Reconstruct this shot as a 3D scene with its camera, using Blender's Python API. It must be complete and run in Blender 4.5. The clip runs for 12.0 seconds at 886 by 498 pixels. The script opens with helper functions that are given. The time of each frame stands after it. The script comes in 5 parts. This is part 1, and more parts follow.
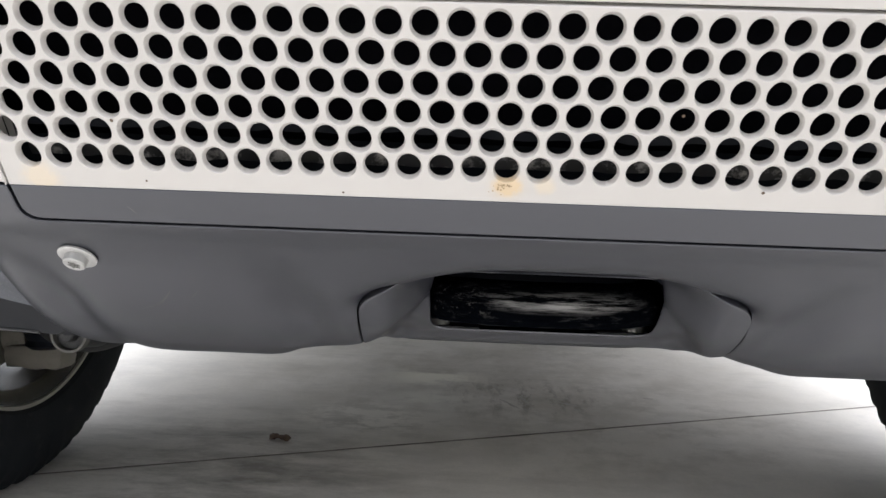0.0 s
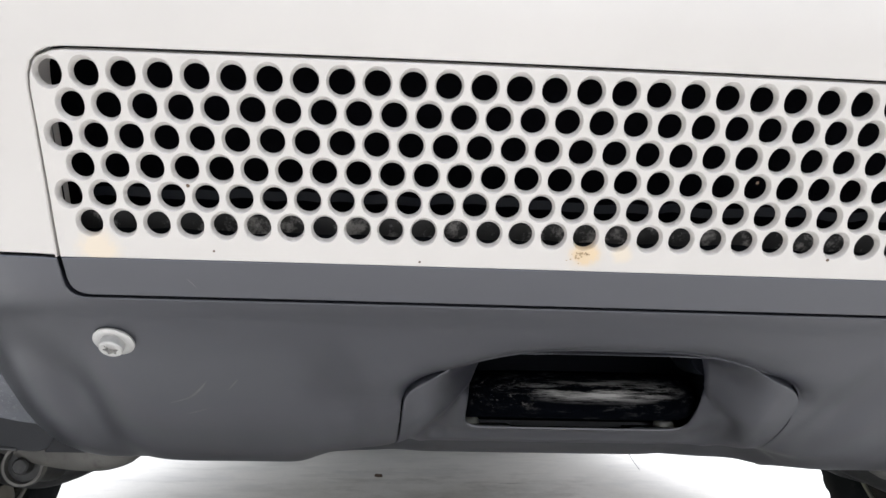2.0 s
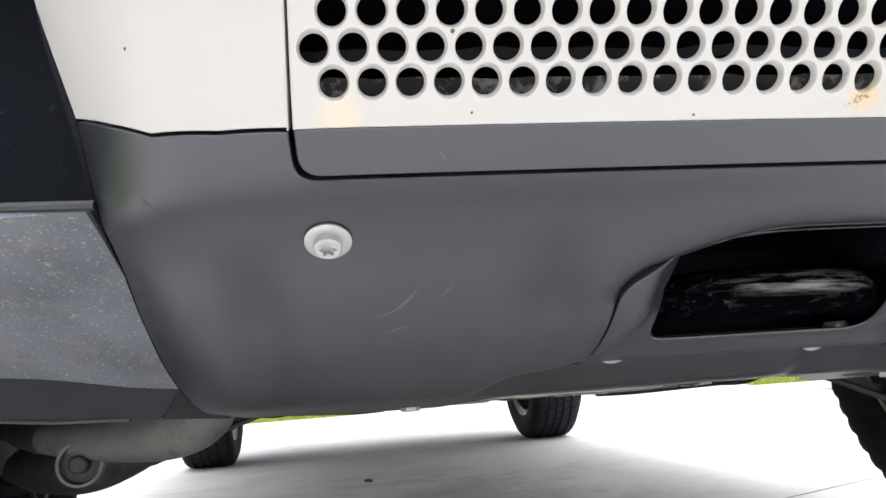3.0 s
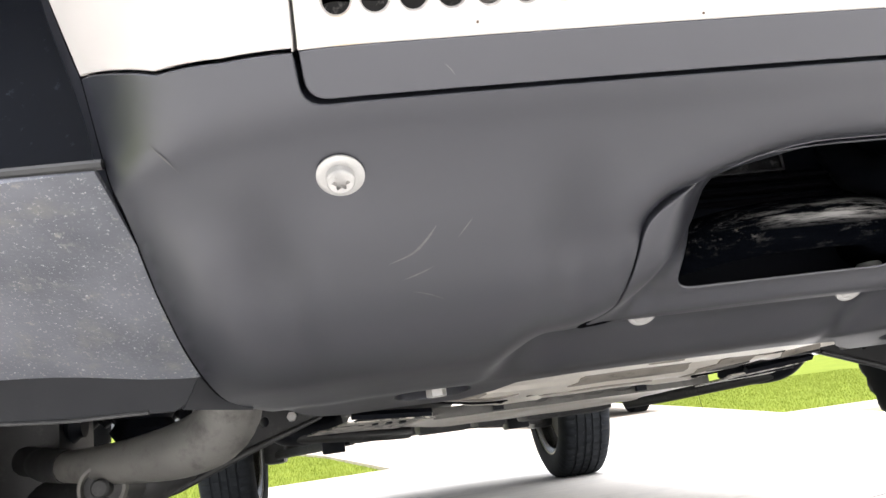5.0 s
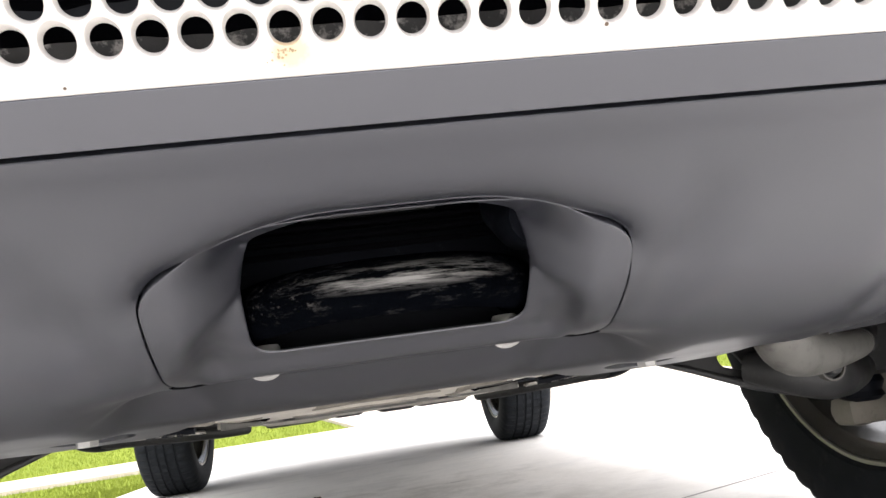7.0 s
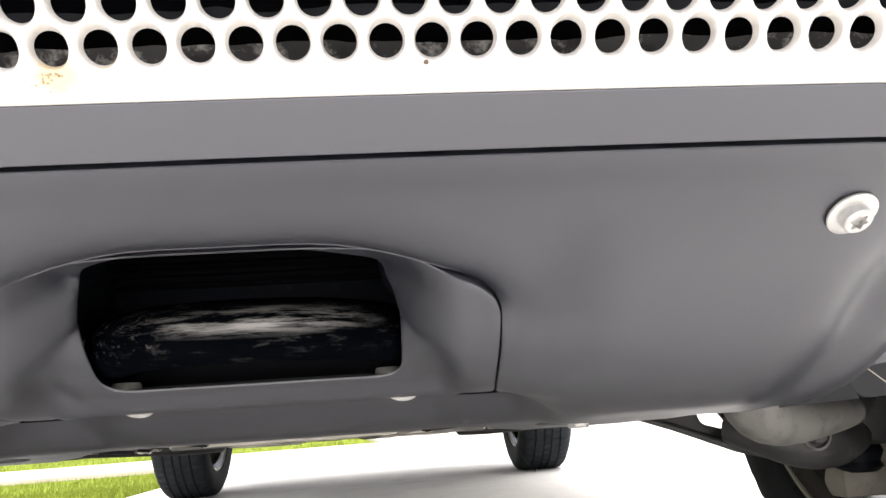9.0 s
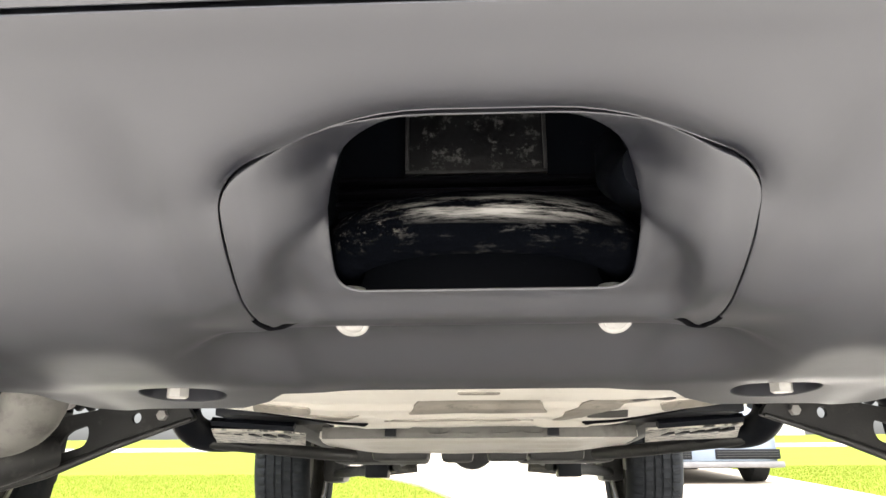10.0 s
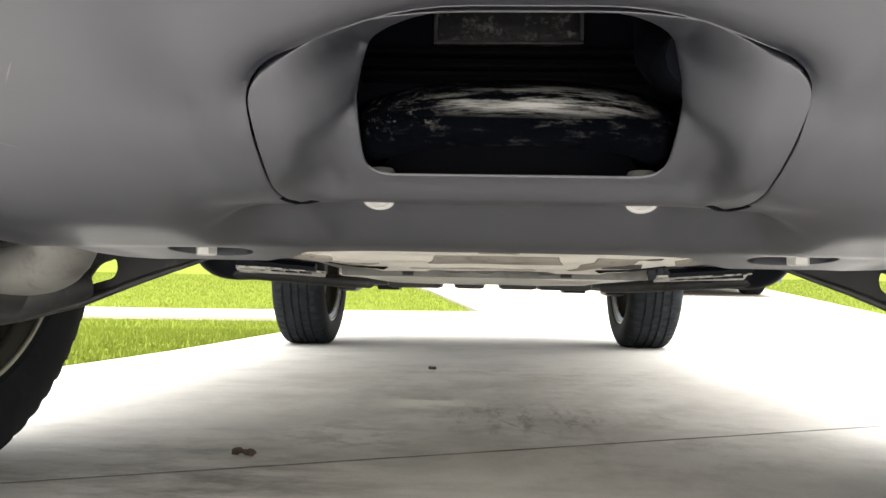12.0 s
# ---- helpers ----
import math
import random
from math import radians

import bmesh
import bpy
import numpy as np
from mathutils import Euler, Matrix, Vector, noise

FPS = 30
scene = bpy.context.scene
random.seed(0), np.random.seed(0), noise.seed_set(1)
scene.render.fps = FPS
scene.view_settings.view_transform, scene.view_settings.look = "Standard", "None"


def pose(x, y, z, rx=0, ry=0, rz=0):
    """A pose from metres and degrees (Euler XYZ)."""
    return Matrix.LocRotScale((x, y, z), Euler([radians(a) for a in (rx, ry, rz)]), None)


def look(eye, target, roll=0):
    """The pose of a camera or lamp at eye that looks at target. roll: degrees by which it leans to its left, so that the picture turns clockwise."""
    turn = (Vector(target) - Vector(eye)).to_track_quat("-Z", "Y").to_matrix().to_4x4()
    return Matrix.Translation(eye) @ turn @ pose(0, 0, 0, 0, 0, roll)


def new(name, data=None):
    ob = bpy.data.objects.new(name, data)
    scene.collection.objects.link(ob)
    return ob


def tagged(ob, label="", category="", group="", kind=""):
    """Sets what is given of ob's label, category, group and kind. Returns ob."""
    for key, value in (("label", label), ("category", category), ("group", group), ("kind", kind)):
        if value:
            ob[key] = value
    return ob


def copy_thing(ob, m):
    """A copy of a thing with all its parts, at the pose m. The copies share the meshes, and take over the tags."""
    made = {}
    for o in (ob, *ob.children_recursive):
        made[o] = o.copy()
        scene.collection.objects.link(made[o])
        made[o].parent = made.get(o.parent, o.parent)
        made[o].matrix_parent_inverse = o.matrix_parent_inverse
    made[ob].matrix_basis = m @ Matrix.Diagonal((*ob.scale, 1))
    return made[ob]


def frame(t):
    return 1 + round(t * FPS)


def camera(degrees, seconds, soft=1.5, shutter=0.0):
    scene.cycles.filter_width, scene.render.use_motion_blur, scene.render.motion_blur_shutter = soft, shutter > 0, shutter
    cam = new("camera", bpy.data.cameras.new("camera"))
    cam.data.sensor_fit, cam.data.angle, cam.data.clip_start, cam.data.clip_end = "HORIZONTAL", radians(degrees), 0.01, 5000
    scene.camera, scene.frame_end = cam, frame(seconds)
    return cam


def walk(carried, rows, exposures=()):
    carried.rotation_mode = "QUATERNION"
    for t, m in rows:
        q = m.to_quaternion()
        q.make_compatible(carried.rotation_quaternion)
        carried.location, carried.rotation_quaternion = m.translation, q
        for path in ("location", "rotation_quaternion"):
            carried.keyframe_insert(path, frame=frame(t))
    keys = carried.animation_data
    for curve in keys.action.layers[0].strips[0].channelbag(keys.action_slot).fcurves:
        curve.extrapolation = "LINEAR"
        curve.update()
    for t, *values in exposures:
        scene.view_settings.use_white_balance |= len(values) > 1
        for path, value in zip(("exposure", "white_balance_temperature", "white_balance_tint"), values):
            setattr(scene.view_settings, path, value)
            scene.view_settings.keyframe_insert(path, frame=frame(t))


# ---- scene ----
cam = camera(60.0, 12.0)
PATH = [
    (0, (-0.053, 0.24, 0.44), (-0.12, 2.237, 0.355), 2.1),
    (0.5, (-0.048, 0.248, 0.413), (-0.089, 2.245, 0.316), 1.5),
    (1, (-0.052, 0.247, 0.41), (-0.026, 2.246, 0.363), 1.0),
    (1.5, (-0.069, 0.242, 0.413), (0.035, 2.236, 0.52), 1.2),
    (2, (-0.135, 0.249, 0.396), (-0.012, 2.221, 0.7), 1.3),
    (2.5, (-0.221, 0.291, 0.373), (0.006, 2.241, 0.756), -1.5),
    (2.6, (-0.239, 0.305, 0.377), (0.036, 2.254, 0.731), -2.4),
    (3, (-0.3, 0.325, 0.334), (0.01, 2.273, 0.669), -3.8),
    (3.2, (-0.332, 0.322, 0.313), (-0.015, 2.268, 0.647), -4.5),
    (4.8, (-0.316, 0.344, 0.273), (-0.043, 2.267, 0.748), -7.6),
    (5, (-0.305, 0.35, 0.275), (-0.019, 2.272, 0.75), -7.8),
    (5.5, (-0.228, 0.351, 0.295), (0.068, 2.275, 0.754), -8.3),
    (6, (-0.142, 0.348, 0.312), (0.151, 2.279, 0.743), -8.5),
    (6.5, (-0.081, 0.356, 0.315), (0.206, 2.296, 0.705), -8.3),
    (7, (-0.027, 0.356, 0.317), (0.261, 2.304, 0.666), -8.1),
    (7.2, (-0.007, 0.357, 0.326), (0.286, 2.307, 0.662), -8.1),
    (8.8, (0.092, 0.38, 0.325), (0.285, 2.34, 0.674), -4.8),
    (9, (0.079, 0.382, 0.331), (0.245, 2.333, 0.737), -3.8),
    (9.2, (0.076, 0.397, 0.322), (0.197, 2.328, 0.829), -3.2),
    (9.3, (0.069, 0.405, 0.308), (0.185, 2.326, 0.855), -2.8),
    (9.5, (0.05, 0.411, 0.282), (0.105, 2.312, 0.903), -1.6),
    (10, (-0.004, 0.407, 0.243), (-0.07, 2.317, 0.833), -0.3),
    (10.3, (-0.009, 0.414, 0.246), (-0.115, 2.356, 0.713), -0.1),
    (10.5, (-0.018, 0.413, 0.252), (-0.121, 2.369, 0.655), 0.1),
    (11, (-0.017, 0.404, 0.275), (-0.122, 2.382, 0.556), 0.4),
    (11.5, (-0.014, 0.4, 0.273), (-0.116, 2.387, 0.482), 0.9),
    (12, (-0.015, 0.4, 0.287), (-0.106, 2.396, 0.387), 1.1),
]
EXPOSURES = [(0.0, 0.70, 5980, 11), (1.2, 0.80, 5760, 9), (2.5, 0.8, 5880, 11), (3.1, 0.97, 5860, 10), (5.0, 1.45, 6100, 12), (7.2, 1.5, 6150, 13), (9.0, 1.6, 6250, 12), (9.6, 1.9, 6350, 10), (10.0, 2.2, 6550, 9), (11.0, 2.0, 6500, 8), (11.5, 1.85, 6450, 8), (12.0, 1.68, 6400, 8)]
walk(cam, [(t, look(eye, target, roll)) for t, eye, target, roll in PATH], EXPOSURES)

# ---- world and light ----
from mathutils.geometry import delaunay_2d_cdt

world = bpy.data.worlds.new("overcast_sky")
scene.world = world
world.use_nodes = True
wn = world.node_tree
bg = wn.nodes["Background"]
sky = wn.nodes.new("ShaderNodeTexSky")
sky.sky_type = "NISHITA"
sky.sun_disc = False
sky.sun_elevation, sky.sun_rotation = radians(70), radians(165)
sky.air_density, sky.dust_density, sky.ozone_density = 1.0, 8.0, 1.0
grey = wn.nodes.new("ShaderNodeHueSaturation")
grey.inputs["Saturation"].default_value = 0.25
wn.links.new(sky.outputs[0], grey.inputs["Color"])
wn.links.new(grey.outputs[0], bg.inputs[0])
bg.inputs[1].default_value = 0.15

sun = new("sun", bpy.data.lights.new("sun", "SUN"))
sun.data.energy, sun.data.angle, sun.data.color = 2.2, radians(140), (1.0, 0.97, 0.93)
sun.matrix_world = look((0.5, -0.8, 6.0), (0, 1, 0))


# ---- materials ----
def node_mat(name):
    m = bpy.data.materials.new(name)
    m.use_nodes = True
    nt = m.node_tree
    return m, nt, nt.nodes["Principled BSDF"]


def ramp_node(nt, fac, stops):
    r = nt.nodes.new("ShaderNodeValToRGB")
    els = r.color_ramp.elements
    while len(els) < len(stops):
        els.new(0.5)
    for el, (p, c) in zip(els, stops):
        el.position = p
        el.color = (*c, 1) if len(c) == 3 else c
    nt.links.new(fac, r.inputs[0])
    return r.outputs[0]


def noise_node(nt, scale, detail=4, rough=0.6, stretch=None, coords="Object"):
    tc = nt.nodes.new("ShaderNodeTexCoord")
    n = nt.nodes.new("ShaderNodeTexNoise")
    n.inputs["Scale"].default_value = scale
    n.inputs["Detail"].default_value = detail
    n.inputs["Roughness"].default_value = rough
    src = tc.outputs[coords]
    if stretch:
        mp = nt.nodes.new("ShaderNodeMapping")
        mp.inputs["Scale"].default_value = stretch
        nt.links.new(src, mp.inputs[0])
        src = mp.outputs[0]
    nt.links.new(src, n.inputs["Vector"])
    return n.outputs["Fac"]


def mix_color(nt, fac, a, b, mode="MIX"):
    m = nt.nodes.new("ShaderNodeMix")
    m.data_type, m.blend_type = "RGBA", mode
    if isinstance(fac, (int, float)):
        m.inputs[0].default_value = fac
    else:
        nt.links.new(fac, m.inputs[0])
    for i, v in ((6, a), (7, b)):
        if isinstance(v, tuple):
            m.inputs[i].default_value = (*v, 1)
        else:
            nt.links.new(v, m.inputs[i])
    return m.outputs[2]


def bump_node(nt, bsdf, height, strength, dist):
    b = nt.nodes.new("ShaderNodeBump")
    b.inputs["Strength"].default_value = strength
    b.inputs["Distance"].default_value = dist
    nt.links.new(height, b.inputs["Height"])
    nt.links.new(b.outputs[0], bsdf.inputs["Normal"])


def surface(name, dark, light, scale=6.0, rough=(0.4, 0.6), metal=0.0, grain=(900, 0.15, 0.0004),
            stains=None, stretch=None, spec=0.5, coat=0.0):
    """Two-scale procedural surface: broad colour variation, fine grain in relief, optional stains (scale, low, high, colour)."""
    m, nt, b = node_mat(name)
    broad = noise_node(nt, scale, 5, 0.6, stretch)
    col = ramp_node(nt, broad, [(0.3, dark), (0.7, light)])
    if stains:
        sscale, low, high, scol = stains
        f = ramp_node(nt, noise_node(nt, sscale, 8, 0.7), [(low, (0, 0, 0)), (high, (1, 1, 1))])
        col = mix_color(nt, f, col, scol)
    nt.links.new(col, b.inputs["Base Color"])
    rr = nt.nodes.new("ShaderNodeMapRange")
    rr.inputs["To Min"].default_value, rr.inputs["To Max"].default_value = rough
    nt.links.new(noise_node(nt, scale * 4, 4), rr.inputs["Value"])
    nt.links.new(rr.outputs[0], b.inputs["Roughness"])
    b.inputs["Metallic"].default_value = metal
    b.inputs["Specular IOR Level"].default_value = spec
    b.inputs["Coat Weight"].default_value = coat
    if grain:
        gs, st, di = grain
        bump_node(nt, b, noise_node(nt, gs, 3, 0.5), st, di)
    return m


PLASTIC = surface("grained_grey_plastic", (0.0105, 0.0110, 0.0150), (0.0150, 0.0156, 0.0205), 9, (0.29, 0.37), grain=(1600, 0.12, 0.0003),
                  stains=(38, 0.66, 0.85, (0.024, 0.024, 0.026)), spec=1.0)
PLASTIC.node_tree.nodes["Principled BSDF"].inputs["Specular Tint"].default_value = (0.93, 0.94, 1.0, 1)
# near-black that stands for the shade in gaps and cavities, also used for trim
GROOVE = surface("black_gap_shade_and_trim", (0.002, 0.002, 0.003), (0.003, 0.003, 0.004), 20, (0.8, 0.9), grain=None, spec=0.02)
PAINT = surface("off_white_paint", (0.448, 0.426, 0.404), (0.484, 0.461, 0.438), 5, (0.28, 0.36), grain=(700, 0.02, 0.0002),
                stains=(60, 0.7, 0.86, (0.68, 0.63, 0.56)), coat=0.0)
BLACKPL = surface("black_plastic", (0.0030, 0.0040, 0.0068), (0.0048, 0.0058, 0.0095), 14, (0.4, 0.6), grain=(500, 0.15, 0.0005),
                  stains=(55, 0.64, 0.82, (0.025, 0.025, 0.027)), spec=0.2)
DUCT = surface("glossy_black_duct", (0.0016, 0.0024, 0.0045), (0.0028, 0.0038, 0.0068), 14, (0.35, 0.5), grain=(90, 0.1, 0.0006), stains=(110, 0.62, 0.72, (0.022, 0.027, 0.035)), spec=0.05)
DUSTY = surface("dusty_black_plastic", (0.016, 0.016, 0.018), (0.040, 0.039, 0.038), 25, (0.45, 0.8), grain=(300, 0.3, 0.001),
                stains=(75, 0.52, 0.62, (0.30, 0.285, 0.27)))
LINER = surface("dirty_arch_liner", (0.074, 0.079, 0.093), (0.136, 0.141, 0.160), 16, (0.55, 0.75), grain=(420, 0.45, 0.0010),
                stains=(420, 0.585, 0.68, (0.40, 0.40, 0.40)))


TOWBAR = surface("black_enamel_smears_and_gloss", (0.0008, 0.0010, 0.0016), (0.0016, 0.0019, 0.0028), 30, (0.16, 0.32), grain=(130, 0.7, 0.0020), stretch=(0.4, 2, 2), spec=0.0)
ALU = surface("brushed_aluminium_tray", (0.64, 0.605, 0.545), (0.80, 0.765, 0.70), 7, (0.24, 0.4), metal=0.25, grain=(220, 0.12, 0.0008),
              stains=(26, 0.6, 0.85, (0.42, 0.38, 0.33)), stretch=(1, 0.3, 1))
CASTALU = surface("cast_aluminium", (0.105, 0.102, 0.095), (0.165, 0.160, 0.149), 12, (0.5, 0.65), metal=0.3, grain=(500, 0.35, 0.0008),
                  stains=(30, 0.50, 0.72, (0.062, 0.059, 0.054)))
STEEL = surface("black_painted_steel", (0.015, 0.0155, 0.0165), (0.032, 0.032, 0.0325), 14, (0.40, 0.60), grain=(300, 0.25, 0.0006),
                stains=(40, 0.55, 0.75, (0.07, 0.068, 0.065)))
ZINC = surface("zinc_plated_bolt", (0.36, 0.355, 0.345), (0.46, 0.452, 0.44), 120, (0.28, 0.4), metal=0.4, grain=(900, 0.1, 0.0003),
               stains=(300, 0.6, 0.8, (0.5, 0.49, 0.46)))
RUBBER = surface("tyre_rubber", (0.008, 0.0095, 0.012), (0.016, 0.0185, 0.022), 18, (0.7, 0.9), grain=(500, 0.3, 0.0008),
                 stains=(30, 0.58, 0.75, (0.030, 0.031, 0.033)), spec=0.2)
ALLOY = surface("machined_alloy", (0.085, 0.082, 0.074), (0.150, 0.145, 0.132), 10, (0.16, 0.30), metal=0.75, grain=(500, 0.1, 0.0004),
                stains=(24, 0.58, 0.8, (0.14, 0.13, 0.12)))


def smear(m, scale, stretch, low, high, colour):
    """Adds drawn-out smears of dirt over a finished surface."""
    nt = m.node_tree
    b = nt.nodes["Principled BSDF"]
    old = b.inputs["Base Color"].links[0].from_socket
    f = ramp_node(nt, noise_node(nt, scale, 6, 0.65, stretch), [(low, (0, 0, 0)), (high, (1, 1, 1))])
    nt.links.new(mix_color(nt, f, old, colour), b.inputs["Base Color"])


def blot(m, at, radius, colour, strength=0.8):
    """A soft-edged stain round one place."""
    nt = m.node_tree
    b = nt.nodes["Principled BSDF"]
    old = b.inputs["Base Color"].links[0].from_socket
    tc = nt.nodes.new("ShaderNodeTexCoord")
    d = nt.nodes.new("ShaderNodeVectorMath")
    d.operation = "DISTANCE"
    nt.links.new(tc.outputs["Object"], d.inputs[0])
    d.inputs[1].default_value = at
    mul = nt.nodes.new("ShaderNodeMath")
    mul.operation = "MULTIPLY_ADD"
    nt.links.new(noise_node(nt, 1.6 / radius, 6, 0.75), mul.inputs[0])
    mul.inputs[1].default_value = -1.1 * radius
    nt.links.new(d.outputs["Value"], mul.inputs[2])
    k = strength
    f = ramp_node(nt, mul.outputs[0], [(0.0, (k, k, k)), (min(1.0, 0.5 * radius), (0, 0, 0))])
    nt.links.new(mix_color(nt, f, old, colour), b.inputs["Base Color"])


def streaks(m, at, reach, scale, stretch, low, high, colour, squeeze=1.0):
    """Drawn-out streaks, for smears and painted gloss alike, that thin out away from one place."""
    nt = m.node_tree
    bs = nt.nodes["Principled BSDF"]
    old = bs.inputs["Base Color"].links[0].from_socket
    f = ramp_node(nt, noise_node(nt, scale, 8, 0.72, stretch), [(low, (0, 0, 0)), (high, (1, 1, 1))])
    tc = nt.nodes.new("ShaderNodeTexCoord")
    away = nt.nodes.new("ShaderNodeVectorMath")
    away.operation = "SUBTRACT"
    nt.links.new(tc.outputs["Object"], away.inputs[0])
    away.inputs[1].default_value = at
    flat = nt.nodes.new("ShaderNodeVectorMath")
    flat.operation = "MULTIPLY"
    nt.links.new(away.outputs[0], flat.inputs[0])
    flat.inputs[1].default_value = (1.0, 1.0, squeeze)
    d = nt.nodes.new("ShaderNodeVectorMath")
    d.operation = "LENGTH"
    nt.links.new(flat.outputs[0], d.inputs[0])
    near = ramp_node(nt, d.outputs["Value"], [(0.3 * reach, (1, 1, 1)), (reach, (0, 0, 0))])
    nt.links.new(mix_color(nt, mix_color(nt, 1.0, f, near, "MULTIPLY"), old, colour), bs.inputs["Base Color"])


# pale streaks paint the loop's gloss highlight along with its smears
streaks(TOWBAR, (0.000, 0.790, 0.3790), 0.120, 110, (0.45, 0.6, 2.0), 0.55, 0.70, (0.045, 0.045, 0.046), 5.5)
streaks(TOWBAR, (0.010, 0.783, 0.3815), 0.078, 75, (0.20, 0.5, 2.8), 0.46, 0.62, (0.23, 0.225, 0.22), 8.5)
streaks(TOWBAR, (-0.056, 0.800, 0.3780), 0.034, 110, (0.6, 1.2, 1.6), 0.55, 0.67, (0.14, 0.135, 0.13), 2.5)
smear(LINER, 38, (1.0, 1.0, 1.6), 0.54, 0.78, (0.15, 0.148, 0.14))
smear(LINER, 130, (1.0, 0.6, 1.0), 0.60, 0.72, (0.21, 0.205, 0.195))
PANELPAINT = surface("off_white_panel_paint", (0.448, 0.426, 0.404), (0.484, 0.461, 0.438), 5, (0.28, 0.36), grain=(700, 0.02, 0.0002),
                     stains=(60, 0.66, 0.84, (0.62, 0.565, 0.49)), coat=0.0)
blot(PANELPAINT, (-0.034, 0.649, 0.4575), 0.009, (0.58, 0.42, 0.22), 0.7)
blot(PANELPAINT, (-0.014, 0.648, 0.4575), 0.006, (0.62, 0.50, 0.32), 0.4)
blot(PANELPAINT, (-0.290, 0.655, 0.452), 0.012, (0.60, 0.50, 0.36), 0.6)
RUST = surface("rust_stain", (0.20, 0.14, 0.08), (0.42, 0.31, 0.18), 90, (0.5, 0.7), grain=(600, 0.3, 0.0005))
FLAP = surface("black_rubber_flap", (0.018, 0.0185, 0.021), (0.028, 0.029, 0.032), 10, (0.5, 0.65), grain=(500, 0.2, 0.0005), spec=0.15)
SCUFF = surface("scuffed_plastic", (0.08, 0.08, 0.083), (0.13, 0.13, 0.13), 160, (0.6, 0.8), grain=(900, 0.3, 0.0004))
GREYCAR = surface("silver_blue_paint", (0.13, 0.16, 0.21), (0.16, 0.19, 0.24), 3, (0.25, 0.35), metal=0.5, coat=0.5, grain=None)
LEAFLIT = surface("dry_leaf", (0.07, 0.045, 0.03), (0.13, 0.09, 0.06), 60, (0.7, 0.9), grain=(300, 0.4, 0.001))


def concrete_material():
    m, nt, b = node_mat("broom_finished_concrete")
    broad = noise_node(nt, 1.1, 6, 0.65)
    col = ramp_node(nt, broad, [(0.3, (0.615, 0.585, 0.535)), (0.7, (0.695, 0.665, 0.61))])
    fine = ramp_node(nt, noise_node(nt, 160, 4, 0.7), [(0.25, (0.86, 0.86, 0.86)), (0.75, (1.08, 1.08, 1.08))])
    col = mix_color(nt, 0.6, col, fine, "MULTIPLY")
    dirt = ramp_node(nt, noise_node(nt, 3.2, 8, 0.72, (0.7, 1.6, 1)), [(0.52, (0, 0, 0)), (0.74, (0.55, 0.55, 0.55))])
    col = mix_color(nt, dirt, col, (0.34, 0.315, 0.285))
    nt.links.new(col, b.inputs["Base Color"])
    b.inputs["Roughness"].default_value = 0.85
    tc = nt.nodes.new("ShaderNodeTexCoord")
    wv = nt.nodes.new("ShaderNodeTexWave")
    wv.bands_direction = "Y"
    wv.inputs["Scale"].default_value = 60
    wv.inputs["Distortion"].default_value = 3
    wv.inputs["Detail"].default_value = 3
    nt.links.new(tc.outputs["Object"], wv.inputs["Vector"])
    bump_node(nt, b, wv.outputs["Fac"], 0.12, 0.001)
    return m


CONCRETE = concrete_material()
smear(CONCRETE, 2.6, (1.0, 1.1, 1), 0.50, 0.72, (0.53, 0.51, 0.475))
smear(CONCRETE, 11.0, (1.0, 1.2, 1), 0.56, 0.78, (0.55, 0.53, 0.495))
# greasy, trodden patches and pale scrapes round the joint
streaks(CONCRETE, (0.05, 2.35, 0), 0.95, 3.5, (1.0, 0.8, 1), 0.40, 0.66, (0.43, 0.40, 0.345))
streaks(CONCRETE, (-0.48, 1.50, 0), 0.50, 5.0, (0.8, 1.8, 1), 0.42, 0.62, (0.30, 0.28, 0.25))
streaks(CONCRETE, (0.30, 1.95, 0), 0.60, 6.0, (1.0, 0.9, 1), 0.48, 0.68, (0.38, 0.355, 0.31))
streaks(CONCRETE, (0.10, 2.85, 0), 0.80, 5.0, (1.0, 0.8, 1), 0.50, 0.70, (0.39, 0.365, 0.32))
streaks(CONCRETE, (-0.13, 2.33, 0), 0.17, 5.0, (1.0, 1.6, 1), 0.38, 0.50, (0.76, 0.735, 0.64))
streaks(CONCRETE, (-0.13, 2.06, 0), 0.13, 9.0, (1.0, 1.4, 1), 0.42, 0.54, (0.70, 0.68, 0.61))
streaks(CONCRETE, (-0.25, 1.89, 0), 0.20, 14.0, (0.8, 1.4, 1), 0.44, 0.54, (0.76, 0.73, 0.67))
streaks(CONCRETE, (0.11, 2.14, 0), 0.28, 14.0, (1.8, 0.5, 1), 0.50, 0.62, (0.29, 0.265, 0.23))
APRON = surface("warm_worn_concrete", (0.40, 0.345, 0.28), (0.47, 0.41, 0.34), 1.4, (0.8, 0.9), grain=(120, 0.3, 0.002), stains=(3.0, 0.55, 0.75, (0.35, 0.305, 0.25)))
STAIN = surface("damp_concrete_stain", (0.36, 0.335, 0.305), (0.45, 0.42, 0.39), 14, (0.8, 0.9), grain=(200, 0.3, 0.001))
LAWN = surface("mown_lawn_soil", (0.122, 0.155, 0.016), (0.155, 0.188, 0.022), 1.6, (0.9, 1.0), grain=(60, 0.3, 0.01), spec=0.1,
               stains=(9, 0.55, 0.8, (0.125, 0.14, 0.025)))


